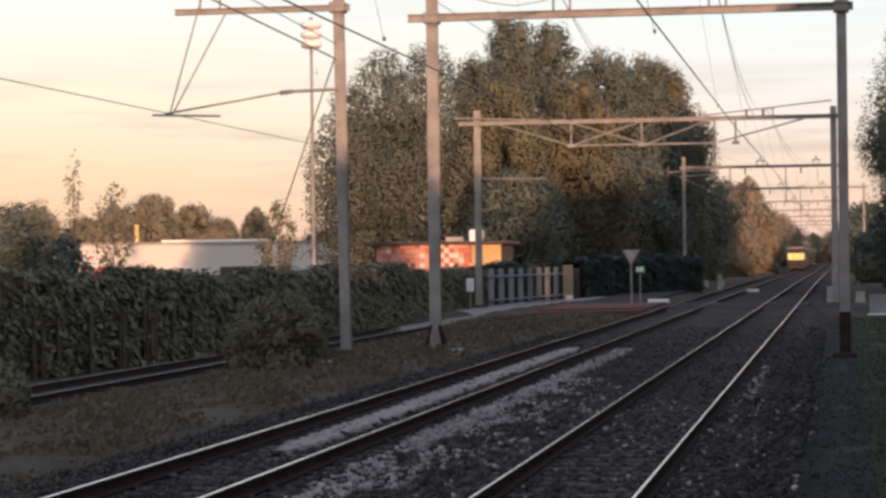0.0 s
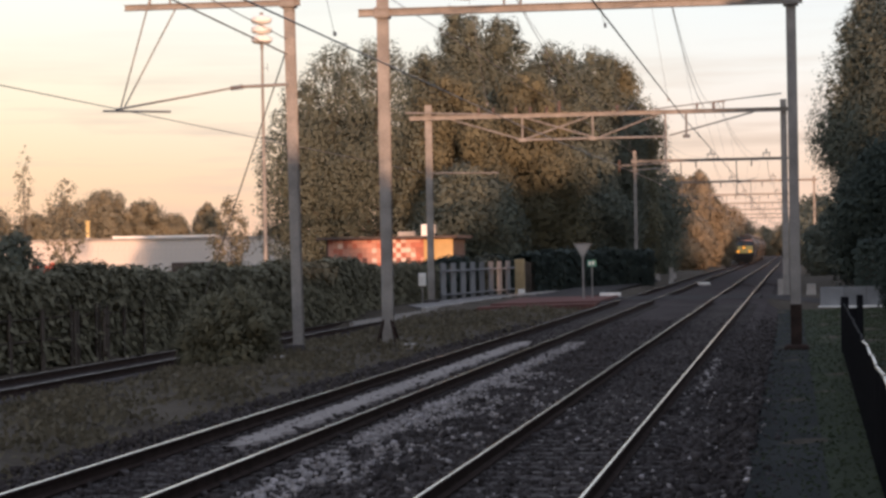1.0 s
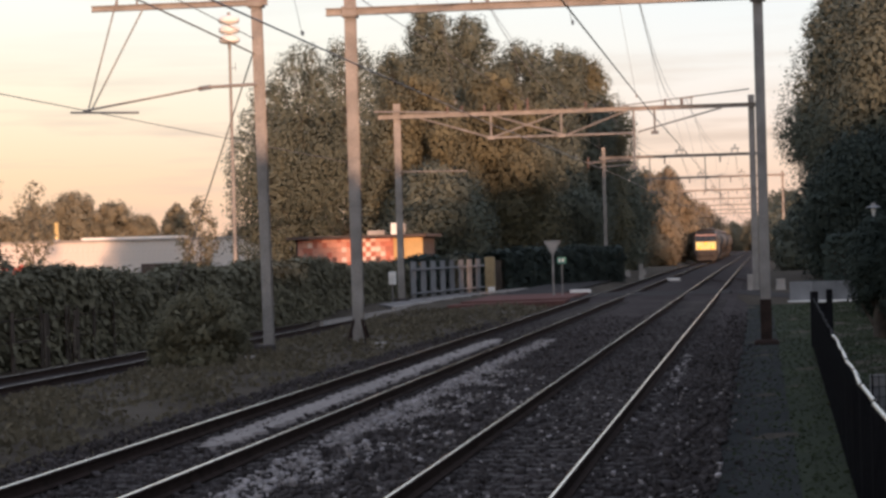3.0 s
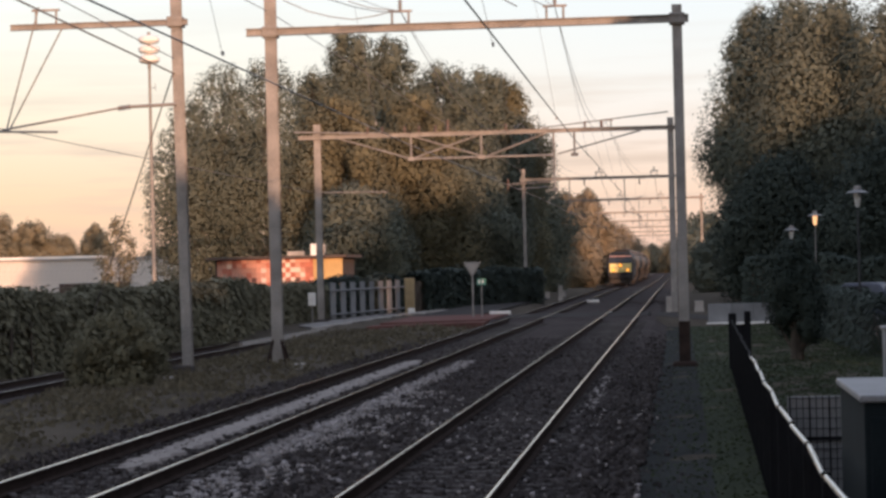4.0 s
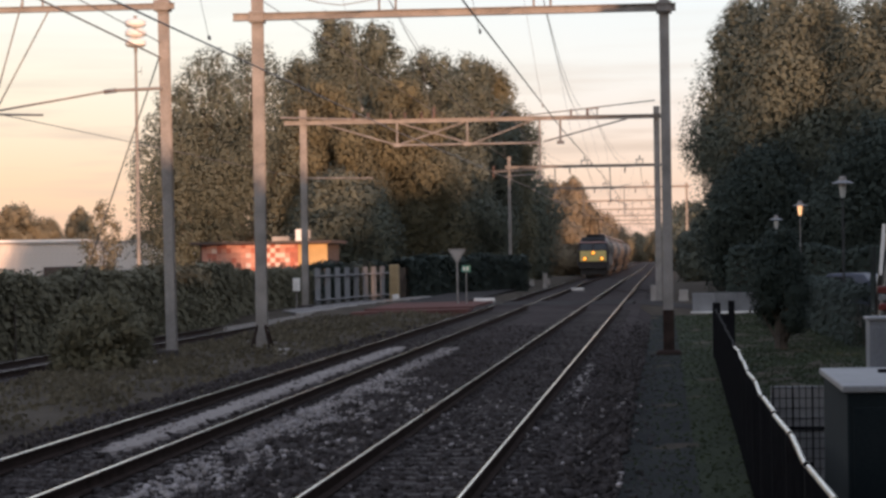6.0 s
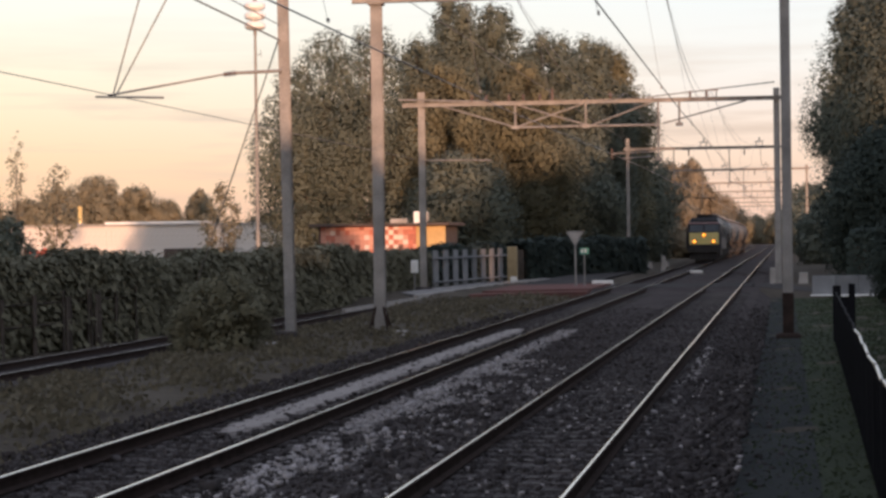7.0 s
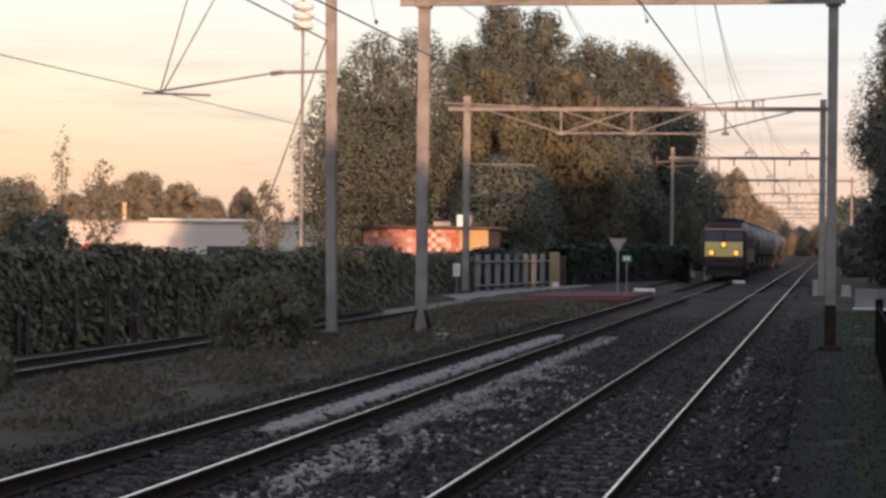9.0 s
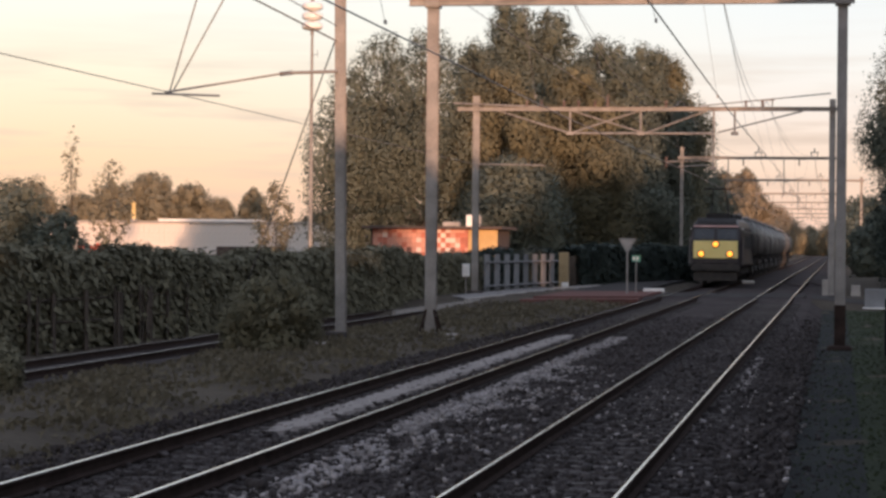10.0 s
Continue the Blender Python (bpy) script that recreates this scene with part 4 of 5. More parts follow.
# ---- buildings on the left ----
M_TILE = [material("pink_wall_tile", (0.50, 0.22, 0.16), (0.60, 0.28, 0.20), 0.5, scale=3, fine=30, bump=0.1, spread=0.12),
          material("red_wall_tile", (0.36, 0.10, 0.06), (0.46, 0.14, 0.09), 0.5, scale=3, fine=30, bump=0.1, spread=0.15),
          material("pale_wall_tile", (0.66, 0.48, 0.40), (0.74, 0.56, 0.48), 0.5, scale=3, fine=30, bump=0.1, spread=0.08),
          material("dark_wall_tile", (0.14, 0.05, 0.04), (0.20, 0.08, 0.06), 0.5, scale=3, fine=30, bump=0.1, spread=0.15)]
M_YELLOW_WALL = material("ochre_panel", (0.42, 0.27, 0.11), (0.54, 0.36, 0.16), 0.8, scale=2, fine=20, bump=0.2)
M_ROOFING = material("dark_roofing_and_shade", (0.05, 0.035, 0.03), (0.10, 0.07, 0.06), 0.9, scale=2, fine=25, bump=0.3)
M_WHITE = material("white_paint", (0.66, 0.64, 0.60), (0.80, 0.78, 0.74), 0.6, scale=1.2, fine=14, bump=0.1)


def tiled_building():
    t = thing("tiled_building", (-27.9, 140, -0.3), "low flat-roofed building with a mosaic of pink and red tiles", "building")
    # rear walls borrow the dark roofing colour, so their shade is painted in
    part("body", Shape().box((3.95, 3.1, 1.66), (7.6, 6.0, 3.3)), M_ROOFING, t, "rear walls coloured dark for their shade")
    part("roof", Shape().box((3.95, 2.9, 3.42), (8.5, 7.0, 0.16)), M_ROOFING, t, "flat roof with a dark overhanging edge", bevel=0.02)
    part("end_wall", Shape().box((7.0, 0.03, 1.65), (1.75, 0.14, 3.28)), M_YELLOW_WALL, t, "ochre end panel", bevel=0.01)
    rng = random.Random(5)
    meshes = [None] * 4
    s = 0.295
    for i in range(20):
        for j in range(11):
            x, z = 0.3 + i * s, 0.16 + j * s
            q = rng.random()
            if 13 <= i <= 15 and 5 <= j:
                kind = 2 if (i + j) % 2 else 1
            elif j <= 6 and rng.random() < 0.28:
                kind = 3 if q < 0.6 else 2
            else:
                kind = 0 if q < (0.72 if i < 12 else 0.35) else (1 if q < 0.93 else 2)
            if meshes[kind] is None:
                ob = link("wall_tile", Shape().box((0, 0, 0), (s - 0.008, 0.05, s - 0.008)), M_TILE[kind], t)
                meshes[kind] = ob.data
            else:
                ob = new("wall_tile", meshes[kind])
                ob.parent = t
            ob.matrix_basis = pose(x + s / 2, 0.06 + rng.uniform(-0.004, 0.004), z + s / 2)
    ac = thing("roof_unit", (-21.7, 141.2, 3.2), "small white ventilation unit on the flat roof", "ventilation unit")
    part("case", Shape().box((0, 0, 0.35), (0.75, 0.6, 0.7)), M_WHITE, ac, bevel=0.03)
    part("duct", Shape().box((-1.3, 0, 0.14), (1.0, 0.6, 0.28)), M_CONC, ac, bevel=0.03)
    part("vent", Shape().box((0.42, 0, 0.4), (0.12, 0.5, 0.5)), M_CONC, ac)


tiled_building()


def siren_mast():
    t = thing("siren_mast", (-28.75, 128, -0.4), "tall thin warning siren mast with stacked round horns", "siren")
    part("pole", Shape().tube((0, 0, 0), (0, 0, 14.1), 0.13, 0.07, 10), M_STEEL, t, smooth=True)
    for k in range(3):
        z = 14.5 + k * 0.54
        part("horn", Shape().lathe([(0.2, z - 0.25), (0.46, z - 0.2), (0.58, z - 0.09), (0.58, z + 0.09), (0.44, z + 0.2), (0.2, z + 0.25)], n=20), M_WHITE, t, "pale round horn", smooth=True)
    part("spindle", Shape().tube((0, 0, 14.0), (0, 0, 16.0), 0.1), M_STEEL, t)
    part("antenna", Shape().tube((0, 0, 12.9), (0.35, 0, 12.95), 0.02).tube((0.3, 0, 12.75), (0.3, 0, 13.2), 0.015), M_STEEL, t)
    part("switch_box", Shape().box((0.1, -0.18, 1.6), (0.4, 0.22, 0.6)), M_CONC, t, bevel=0.02)


siren_mast()

M_SHED = material("pale_corrugated_wall", (0.50, 0.45, 0.40), (0.62, 0.57, 0.52), 0.7, scale=0.3, fine=6, bump=0.1)


def warehouse():
    t = thing("warehouse", (-97, 258, -0.5), "long low pale warehouse beyond the hedge", "building")
    part("body", Shape().box((20, 15, 2.3), (40, 30, 4.6)), M_SHED, t)
    me = None
    for k in range(66):
        if me is None:
            ob = link("wall_panel", Shape().box((0, 0, 0), (0.58, 0.06, 4.4)), M_SHED, t)
            me = ob.data
        else:
            ob = new("wall_panel", me)
            ob.parent = t
        ob.matrix_basis = pose(0.4 + k * 0.6, -0.02, 2.3)
    part("roof_edge", Shape().box((20, 15, 4.72), (40.4, 30.4, 0.26)), M_CONC, t)
    part("roof_light", Shape().box((24, 14, 5.0), (12, 4, 0.4)), M_WHITE, t)
    part("extension", Shape().box((33, -2.5, 1.0), (7, 4.0, 2.1)), M_ROOFING, t, "dark lean-to")


warehouse()


def far_things():
    for k, (x, y, h, r) in enumerate(((-116, 330, 11, 6), (-109, 335, 9, 4), (-104.5, 335, 10.6, 4.2), (-98.5, 333, 12.2, 4.4), (-93.5, 335, 10.6, 4.4), (-89.5, 338, 8.6, 3.5), (-83.6, 335, 9.8, 2.8), (-76, 345, 6.5, 4), (-125, 320, 12, 7), (-68, 340, 6.0, 4))):
        tree("distant_tree", (x, y, -0.5), h, r, 0.8, "distant rounded tree beyond the warehouse", 100 + k, 0.36, 7500, M_FAR, 24, "distant trees", 0.4)
    for k, (x, y, h, r) in enumerate(((-35.6, 101, 5.0, 1.6), (-38.0, 104, 4.6, 2.0), (-33.6, 100, 3.9, 1.4), (-40.5, 112, 5.5, 2.2))):
        tree("bush_tree", (x, y, -0.5), h, r, 0.6, "loose leafy bush above the hedge", 120 + k, 0.17, 1700, M_LEAF, 16, "bushes by the hedge", 0.4)
    tree("sapling", (-46.5, 140, -0.4), 9.6, 0.7, 3.0, "bare thin sapling with few leaves", 131, 0.16, 160, M_FAR, 12, "saplings", stem=0.3)
    tree("sapling", (-44.0, 140, -0.4), 7.6, 1.4, 2.0, "thin sapling with sparse leaves", 132, 0.18, 500, M_FAR, 12, "saplings", stem=0.3)
    tree("sapling", (-36.0, 150, -0.4), 6.5, 1.4, 1.5, "thin sapling with sparse leaves", 133, 0.18, 700, M_FAR, 12, "saplings", stem=0.3)


    red = thing("red_container", (-76.6, 238, -0.5), "low red container behind the hedge", "container")
    part("box", Shape().box((0, 0, 1.0), (2.9, 2.2, 2.0)), M_CONTAINER, red, bevel=0.03)
    for k in range(7):
        part("rib", Shape().box((-1.2 + k * 0.4, -1.13, 1.0), (0.1, 0.06, 1.8)), M_CONTAINER, red)
    part("hatch", Shape().box((0.6, 0, 2.15), (0.5, 0.5, 0.3)), M_CONTAINER, red)
    flue = thing("roof_flue", (-78.7, 259.2, 4.3), "thin metal flue on the warehouse roof, coloured as if sunlit", "flue")
    part("pipe", Shape().lathe([(0.26, 0.0), (0.26, 1.9), (0.3, 1.95), (0.3, 2.1)], n=14), M_FLUE, flue, smooth=True)
    part("collar", Shape().lathe([(0.4, 0.0), (0.4, 0.12), (0.27, 0.25)], n=14), M_CONC, flue)
    box = thing("relay_box", (-17.75, 113.4, -0.3), "small pale relay box on a post by the mast", "relay box")
    part("post", Shape().tube((0, 0, 0), (0, 0, 0.9), 0.04), M_STEEL, box)
    part("case", Shape().box((0, 0, 1.2), (0.34, 0.25, 0.62)), M_WHITE, box, bevel=0.02)


M_CONTAINER = material("red_painted_steel", (0.36, 0.06, 0.04), (0.48, 0.10, 0.07), 0.6, scale=2, fine=20, bump=0.1)
# the yellow of low sunlight is put into the flue's own colour
M_FLUE = material("sunlit_yellow_metal", (0.70, 0.52, 0.22), (0.85, 0.64, 0.30), 0.35, 0.4)
far_things()


# ---- fences, sign and small things by the crossing ----
M_PLANK = material("grey_weathered_plank", (0.12, 0.122, 0.125), (0.20, 0.200, 0.202), 0.9, scale=2, fine=25, bump=0.4, spread=0.2)
M_PLANK_WARM = material("light_wood_post", (0.26, 0.19, 0.10), (0.36, 0.27, 0.15), 0.85, scale=2, fine=25, bump=0.4)


def plank_fence():
    t = thing("plank_fence", (0, 0, 0), "tall grey fence of wide upright planks with gaps", "fence")
    a, b = Vector((-17.6, 117.6, -0.35)), Vector((-15.75, 133.6, -0.35))
    n = 8
    d = (b - a)
    turn = Matrix.Rotation(math.atan2(d.y, d.x), 4, "Z")
    me = None
    for k in range(n):
        p = a + d * ((k + 0.5) / n)
        if me is None:
            ob = link("plank", Shape().box((0, 0, 1.0), (0.95, 0.05, 2.0)), M_PLANK, t)
            me = ob.data
        else:
            ob = new("plank", me)
            ob.parent = t
        ob.matrix_basis = Matrix.Translation(p) @ turn
    for z in (0.4, 1.6):
        sh = Shape()
        sh.tube(a + Vector((0.12, 0.1, z)), b + Vector((0.12, 0.1, z)), 0.05)
        part("rail_bar", sh, M_PLANK, t)
    part("end_post", Shape().box((-15.45, 134.9, 0.68), (0.55, 0.4, 2.1)), M_PLANK_WARM, t, "light ochre end post", bevel=0.03)
    part("white_stone", Shape().box((-15.1, 132.4, -0.1), (0.35, 0.35, 0.3)), M_WHITE, t, bevel=0.03)


plank_fence()


def give_way_sign():
    t = thing("give_way_sign", (-9.67, 110.3, -0.25), "pale triangular give-way sign on a thin grey pole", "road sign")
    part("pole", Shape().tube((0, 0, 0), (0, 0, 2.75), 0.045), M_STEEL, t, smooth=True)
    tri = [(-0.42, 2.72), (-0.38, 2.76), (0.38, 2.76), (0.42, 2.72), (0.03, 2.08), (-0.03, 2.08)]
    part("plate", Shape().prism(tri, -0.075, -0.05), M_STEEL, t, "grey back of a triangular plate")
    inner = [(-0.29, 2.67), (0.29, 2.67), (0.0, 2.2)]
    part("face", Shape().prism(inner, -0.083, -0.078), M_CONC, t, "pale middle of the triangle")
    b = thing("small_sign", (-9.28, 110.6, -0.25), "small green and white sign on a post", "sign")
    part("post", Shape().tube((0, 0, 0), (0, 0, 1.9), 0.03), M_STEEL, b)
    part("board", Shape().box((0, -0.05, 1.82), (0.42, 0.03, 0.3)), material("green_sign", (0.06, 0.22, 0.16), (0.10, 0.30, 0.22), 0.5), b)
    for x in (-0.1, 0.06):
        part("mark", Shape().box((x, -0.069, 1.82), (0.09, 0.004, 0.16)), M_WHITE, b)


give_way_sign()


M_DARKWOOD = material("dark_damp_boards", (0.045, 0.036, 0.030), (0.090, 0.072, 0.058), 0.95, scale=3, fine=30, bump=0.4, spread=0.25, sheen=0.1)


def board_fence():
    t = thing("board_fence", (0, 0, 0), "broken dark board fence half swallowed by the hedge", "fence")
    rng = random.Random(3)
    me = None
    for y in (58.5, 59.0, 60.2, 62.4, 64.6, 64.9, 65.2, 66.6, 66.9, 67.2, 67.5, 69.0, 70.8):
        if me is None:
            ob = link("board", Shape().box((0, 0, 0.85), (0.03, 0.24, 1.7)), M_DARKWOOD, t)
            me = ob.data
        else:
            ob = new("board", me)
            ob.parent = t
        ob.matrix_basis = pose(-20.55 + (y - 58) * 0.062 + rng.uniform(-0.03, 0.03), y, -0.85 + rng.uniform(-0.12, 0.1), rng.uniform(-2, 2), 0, rng.uniform(-8, 8))
    for z in (0.0, 0.6):
        part("fence_rail", Shape().tube((-20.62, 58, z), (-19.85, 71, z), 0.035, n=6), M_DARKWOOD, t)


board_fence()


def small_bits():
    for x, y, z, w in ((-13.55, 51.2, -0.5, 0.22), (-9.9, 60.5, -0.25, 0.45), (-12.6, 57.5, -0.4, 0.35), (-19.35, 94, 0.45, 0.3)):
        s = thing("loose_stone", (x, y, z), "small loose pale stone in the weeds" if z < 0 else "small pale tag in the hedge", "stone")
        part("block", Shape().box((0, 0, 0.05), (w, w * 0.6, 0.16), Matrix.Rotation(radians(w * 90), 3, "Z")), M_CONC, s, bevel=0.03)
    for x, y, z, s, lab in ((-8.8, 115.2, 0.02, (1.0, 0.3, 0.16), "white painted kerb block at the crossing"), (-5.63, 151.0, -0.05, (0.85, 0.3, 0.12), "white painted block beside the track"),
                            (-0.62, 119, 0.2, (0.28, 0.3, 0.75), "short grey signal box beside the track"), (0.9, 122, 0.1, (0.45, 0.3, 0.35), "pale concrete block beside the track"), (-10.21, 181.5, 0.12, (0.34, 0.3, 0.3), "pale signal box beside the track"), (-9.23, 187.2, 0.12, (0.26, 0.3, 0.28), "small pale point motor beside the track"),
                            (-8.9, 176, 0.3, (0.3, 0.3, 0.9), "pale trackside cabinet by the mast")):
        t = thing("marker_block", (x, y, z - s[2] / 2), lab, "marker")
        part("block", Shape().box((0, 0, s[2] / 2), s), M_WHITE if s[2] < 0.2 else M_CONC, t, bevel=0.02)
        part("base", Shape().box((0, 0, -0.1), (s[0] * 1.1, s[1] * 1.1, 0.22)), M_CONC, t)


small_bits()

# ---- the roadside on the right ----
M_BLACK = material("black_coated_steel", (0.006, 0.006, 0.007), (0.014, 0.014, 0.016), 0.95, 0.0, scale=3, fine=40, bump=0.1, sheen=0.08)
M_GREYBOX = material("dark_green_cabinet", (0.006, 0.010, 0.012), (0.012, 0.017, 0.019), 0.9, scale=2, fine=40, bump=0.08, sheen=0.15)
M_LID = material("pale_grey_lid", (0.15, 0.15, 0.155), (0.22, 0.22, 0.225), 0.6, scale=2, fine=40, bump=0.08)
M_CAR = material("dark_blue_car_paint", (0.012, 0.018, 0.040), (0.02, 0.028, 0.06), 0.4, 0.0, coat=0.15, bump=0.0)
M_VAN = material("dark_van_paint", (0.012, 0.012, 0.016), (0.024, 0.024, 0.03), 0.4, 0.0, coat=0.15, bump=0.0)
M_GLASS = material("dark_window_glass", (0.015, 0.017, 0.02), (0.025, 0.027, 0.03), 0.08, bump=0.0)
M_REDLAMP = material("red_tail_lamp", (0.09, 0.006, 0.006), (0.15, 0.012, 0.010), 0.4, bump=0.0)
M_RUBBER = material("black_rubber", (0.012, 0.012, 0.012), (0.03, 0.03, 0.03), 0.85, bump=0.2)


def side_fence():
    t = thing("mesh_fence", (0, 0, 0), "long low black mesh fence with a shiny top rail", "fence")
    x0, x1, y0, y1 = 0.93, 1.2, 11.0, 58.0
    zt, zb = 0.80, -0.5
    n = 19
    for k in range(n + 1):
        y = y0 + (y1 - y0) * k / n
        x = x0 + (x1 - x0) * max(0, (y - 25) / 33)
        part("post", Shape().box((x, y, (zt + zb) / 2 + 0.015), (0.06, 0.06, zt - zb)), M_BLACK, t)
        if k < n:
            y2 = y0 + (y1 - y0) * (k + 1) / n
            x2 = x0 + (x1 - x0) * max(0, (y2 - 25) / 33)
            bent = 0.03 * math.sin(k * 2.3)
            bare = y < 34
            part("top_rail", Shape().tube((x + bent * 0.5, y + 0.12, zt + bent * 0.4), (x2 - bent * 0.4, y2 - 0.12, zt - bent * 0.3), 0.022), M_LIDRAIL if bare else M_BLACK, t, "worn shiny top rail" if bare else "")
            sh = Shape()
            m = 26
            for j in range(1, m):
                yy, xx = y + (y2 - y) * j / m, x + (x2 - x) * j / m
                sh.box((xx, yy, (zt + zb) / 2), (0.05, 0.006, zt - zb - 0.04))
            for z in (-0.3, 0.1, 0.5):
                sh.tube((x, y, z), (x2, y2, z), 0.008, n=4)
            part("mesh_panel", sh, M_BLACK, t, "black close-set bars")
    g = thing("gate_posts", (1.3, 59.5, -0.5), "pair of thick dark gate posts on the grass", "gate post")
    part("post", Shape().box((-0.05, 0, 0.72), (0.2, 0.2, 1.45)), M_BLACK, g, bevel=0.02)
    part("post", Shape().box((0.32, 0, 0.74), (0.16, 0.2, 1.5)), M_BLACK, g, bevel=0.02)
    part("panel", Shape().box((0.13, 0, 0.6), (0.22, 0.06, 1.1)), M_BLACK, g)


M_LIDRAIL = material("worn_bare_rail", (0.40, 0.40, 0.40), (0.58, 0.58, 0.58), 0.25, 0.9, scale=3, fine=60, bump=0.1)
side_fence()


def cabinet(name, at, size, label, paint, rz=0):
    t = thing(name, at, label, "utility cabinet", rz=rz)
    w, d, h = size
    part("body", Shape().box((0, 0, h / 2), (w, d, h)), paint, t, bevel=0.015)
    part("lid", Shape().box((0, 0, h + 0.02), (w + 0.06, d + 0.06, 0.05)), M_LID, t, "pale grey flat lid", bevel=0.012)
    part("plinth", Shape().box((0, 0, -0.04), (w - 0.08, d - 0.08, 0.16)), M_CONC, t)
    part("door", Shape().box((0, -d / 2 - 0.012, h * 0.5), (w * 0.88, 0.02, h * 0.88)), paint, t, bevel=0.006)
    part("latch", Shape().box((0.1 * w, 0.2 * d, h + 0.055), (0.08, 0.12, 0.025)), M_BLACK, t)
    return t


M_GALV = material("galvanised_sheet", (0.13, 0.138, 0.155), (0.20, 0.21, 0.23), 0.6, 0.2, scale=2, fine=30, bump=0.1)
cabinet("switch_cabinet", (3.25, 34.5, -0.45), (0.75, 0.6, 1.66), "pale grey switch cabinet beside the road", M_GALV)
cabinet("utility_cabinet", (1.53, 17.3, -0.45), (0.66, 2.4, 1.72), "dark green utility cabinet with a pale lid", M_GREYBOX)


M_TIMBER = material("brown_timber", (0.07, 0.042, 0.026), (0.13, 0.078, 0.046), 0.8, scale=4, fine=40)
M_SOFFIT = material("grey_soffit", (0.16, 0.17, 0.20), (0.24, 0.25, 0.28), 0.8)


def shelter():
    t = thing("wooden_shelter", (0.885, 9.0, -0.5), "small brown wooden shelter with pale eaves at the fence", "shelter")
    part("corner_post", Shape().box((0, 0, 1.62), (0.04, 0.08, 3.24)), M_GALV, t, "pale grey corner strip", bevel=0.004)
    for k in range(6):
        part("plank", Shape().box((0.072 + k * 0.1, 0.03, 1.62), (0.096, 0.04, 3.24)), M_TIMBER, t)
    slope = Matrix.Rotation(radians(-34), 3, "Y")
    for z, x0, w in ((3.33, 0.11, 0.5), (3.52, 0.065, 0.6)):
        c = Vector((x0, 0.4, z)) + slope @ Vector((w / 2, 0, 0))
        part("roof", Shape().box(c, (w, 1.3, 0.03), slope), M_SOFFIT, t, "sloping roof with a grey underside")
        part("fascia", Shape().box(c + slope @ Vector((0, -0.665, 0.012)), (w, 0.02, 0.05), slope), M_WHITE, t, "white eaves board")


shelter()


def mesh_gate():
    t = thing("wire_crate", (0.99, 23.0, -0.5), "pale panel behind a dark wire grid beside the fence", "crate")
    part("back_panel", Shape().box((0.27, 0.03, 0.82), (0.54, 0.03, 1.2)), M_LID, t, bevel=0.005)
    for k in range(9):
        part("upright", Shape().box((0.02 + k * 0.0625, 0, 0.82), (0.008 + 0.008 * (k % 3 == 0), 0.012, 1.2)), M_BLACK, t)
    for k in range(13):
        part("crossbar", Shape().box((0.27, -0.012, 0.24 + k * 0.097), (0.54, 0.01, 0.007 + 0.03 * (k == 8))), M_BLACK, t)
    for x in (0.08, 0.46):
        part("foot", Shape().box((x, 0.02, 0.1), (0.05, 0.06, 0.26)), M_BLACK, t)


mesh_gate()


def street_lamp(x, y, top, lit):
    t = thing("street_lamp", (x, y, -0.45), "slim post-top street lamp with a flat round hood", "street lamp", "street lamps")
    h = top + 0.45
    part("pole", Shape().tube((0, 0, 0), (0, 0, h - 0.62), 0.045, 0.03), M_POLE_LIT if lit else M_POLE_SHADED, t, smooth=True)
    part("lantern", Shape().lathe([(0.05, h - 0.56), (0.075, h - 0.5), (0.11, h - 0.2), (0.11, h - 0.12)], n=14), M_LANTERN_LIT if lit else M_LANTERN, t, "frosted cone lantern", smooth=True)
    part("hood", Shape().lathe([(0.08, h - 0.02), (0.32, h - 0.10), (0.34, h - 0.12), (0.15, h - 0.11)], n=18), M_LID, t, "flat round hood", smooth=True)
    part("cap", Shape().lathe([(0.12, h - 0.03), (0.1, h + 0.08), (0.03, h + 0.1)], n=12), M_STEEL, t)


# one pole in two colours: shade painted into the first, light into the second
M_POLE_SHADED = material("shaded_lamp_pole", (0.025, 0.026, 0.028), (0.05, 0.05, 0.052), 0.7, sheen=0.2)
M_POLE_LIT = material("lit_grey_lamp_pole", (0.10, 0.098, 0.092), (0.17, 0.165, 0.155), 0.6)
M_LANTERN = material("frosted_lantern", (0.40, 0.40, 0.38), (0.52, 0.52, 0.50), 0.4, bump=0.0)
M_LANTERN_LIT = material("glowing_lantern", (0.9, 0.50, 0.22), (1.0, 0.60, 0.30), 0.4, bump=0.0, glow=1.0)
street_lamp(5.4, 73, 4.35, False)
street_lamp(6.13, 109, 4.35, True)
street_lamp(5.33, 115, 3.8, False)


def wheel(sh_parent, x, y, r, w):
    ty = part("wheel", Shape().lathe([(r * 0.6, -w / 2), (r * 0.95, -w / 2), (r, -w * 0.3), (r, w * 0.3), (r * 0.95, w / 2), (r * 0.6, w / 2)], (x, y, r), "X", 18), M_RUBBER, sh_parent, smooth=True)
    part("rim", Shape().lathe([(0.05, -w * 0.52), (r * 0.62, -w * 0.42), (r * 0.62, w * 0.42), (0.05, w * 0.52)], (x, y, r), "X", 14), M_GALV, ty)


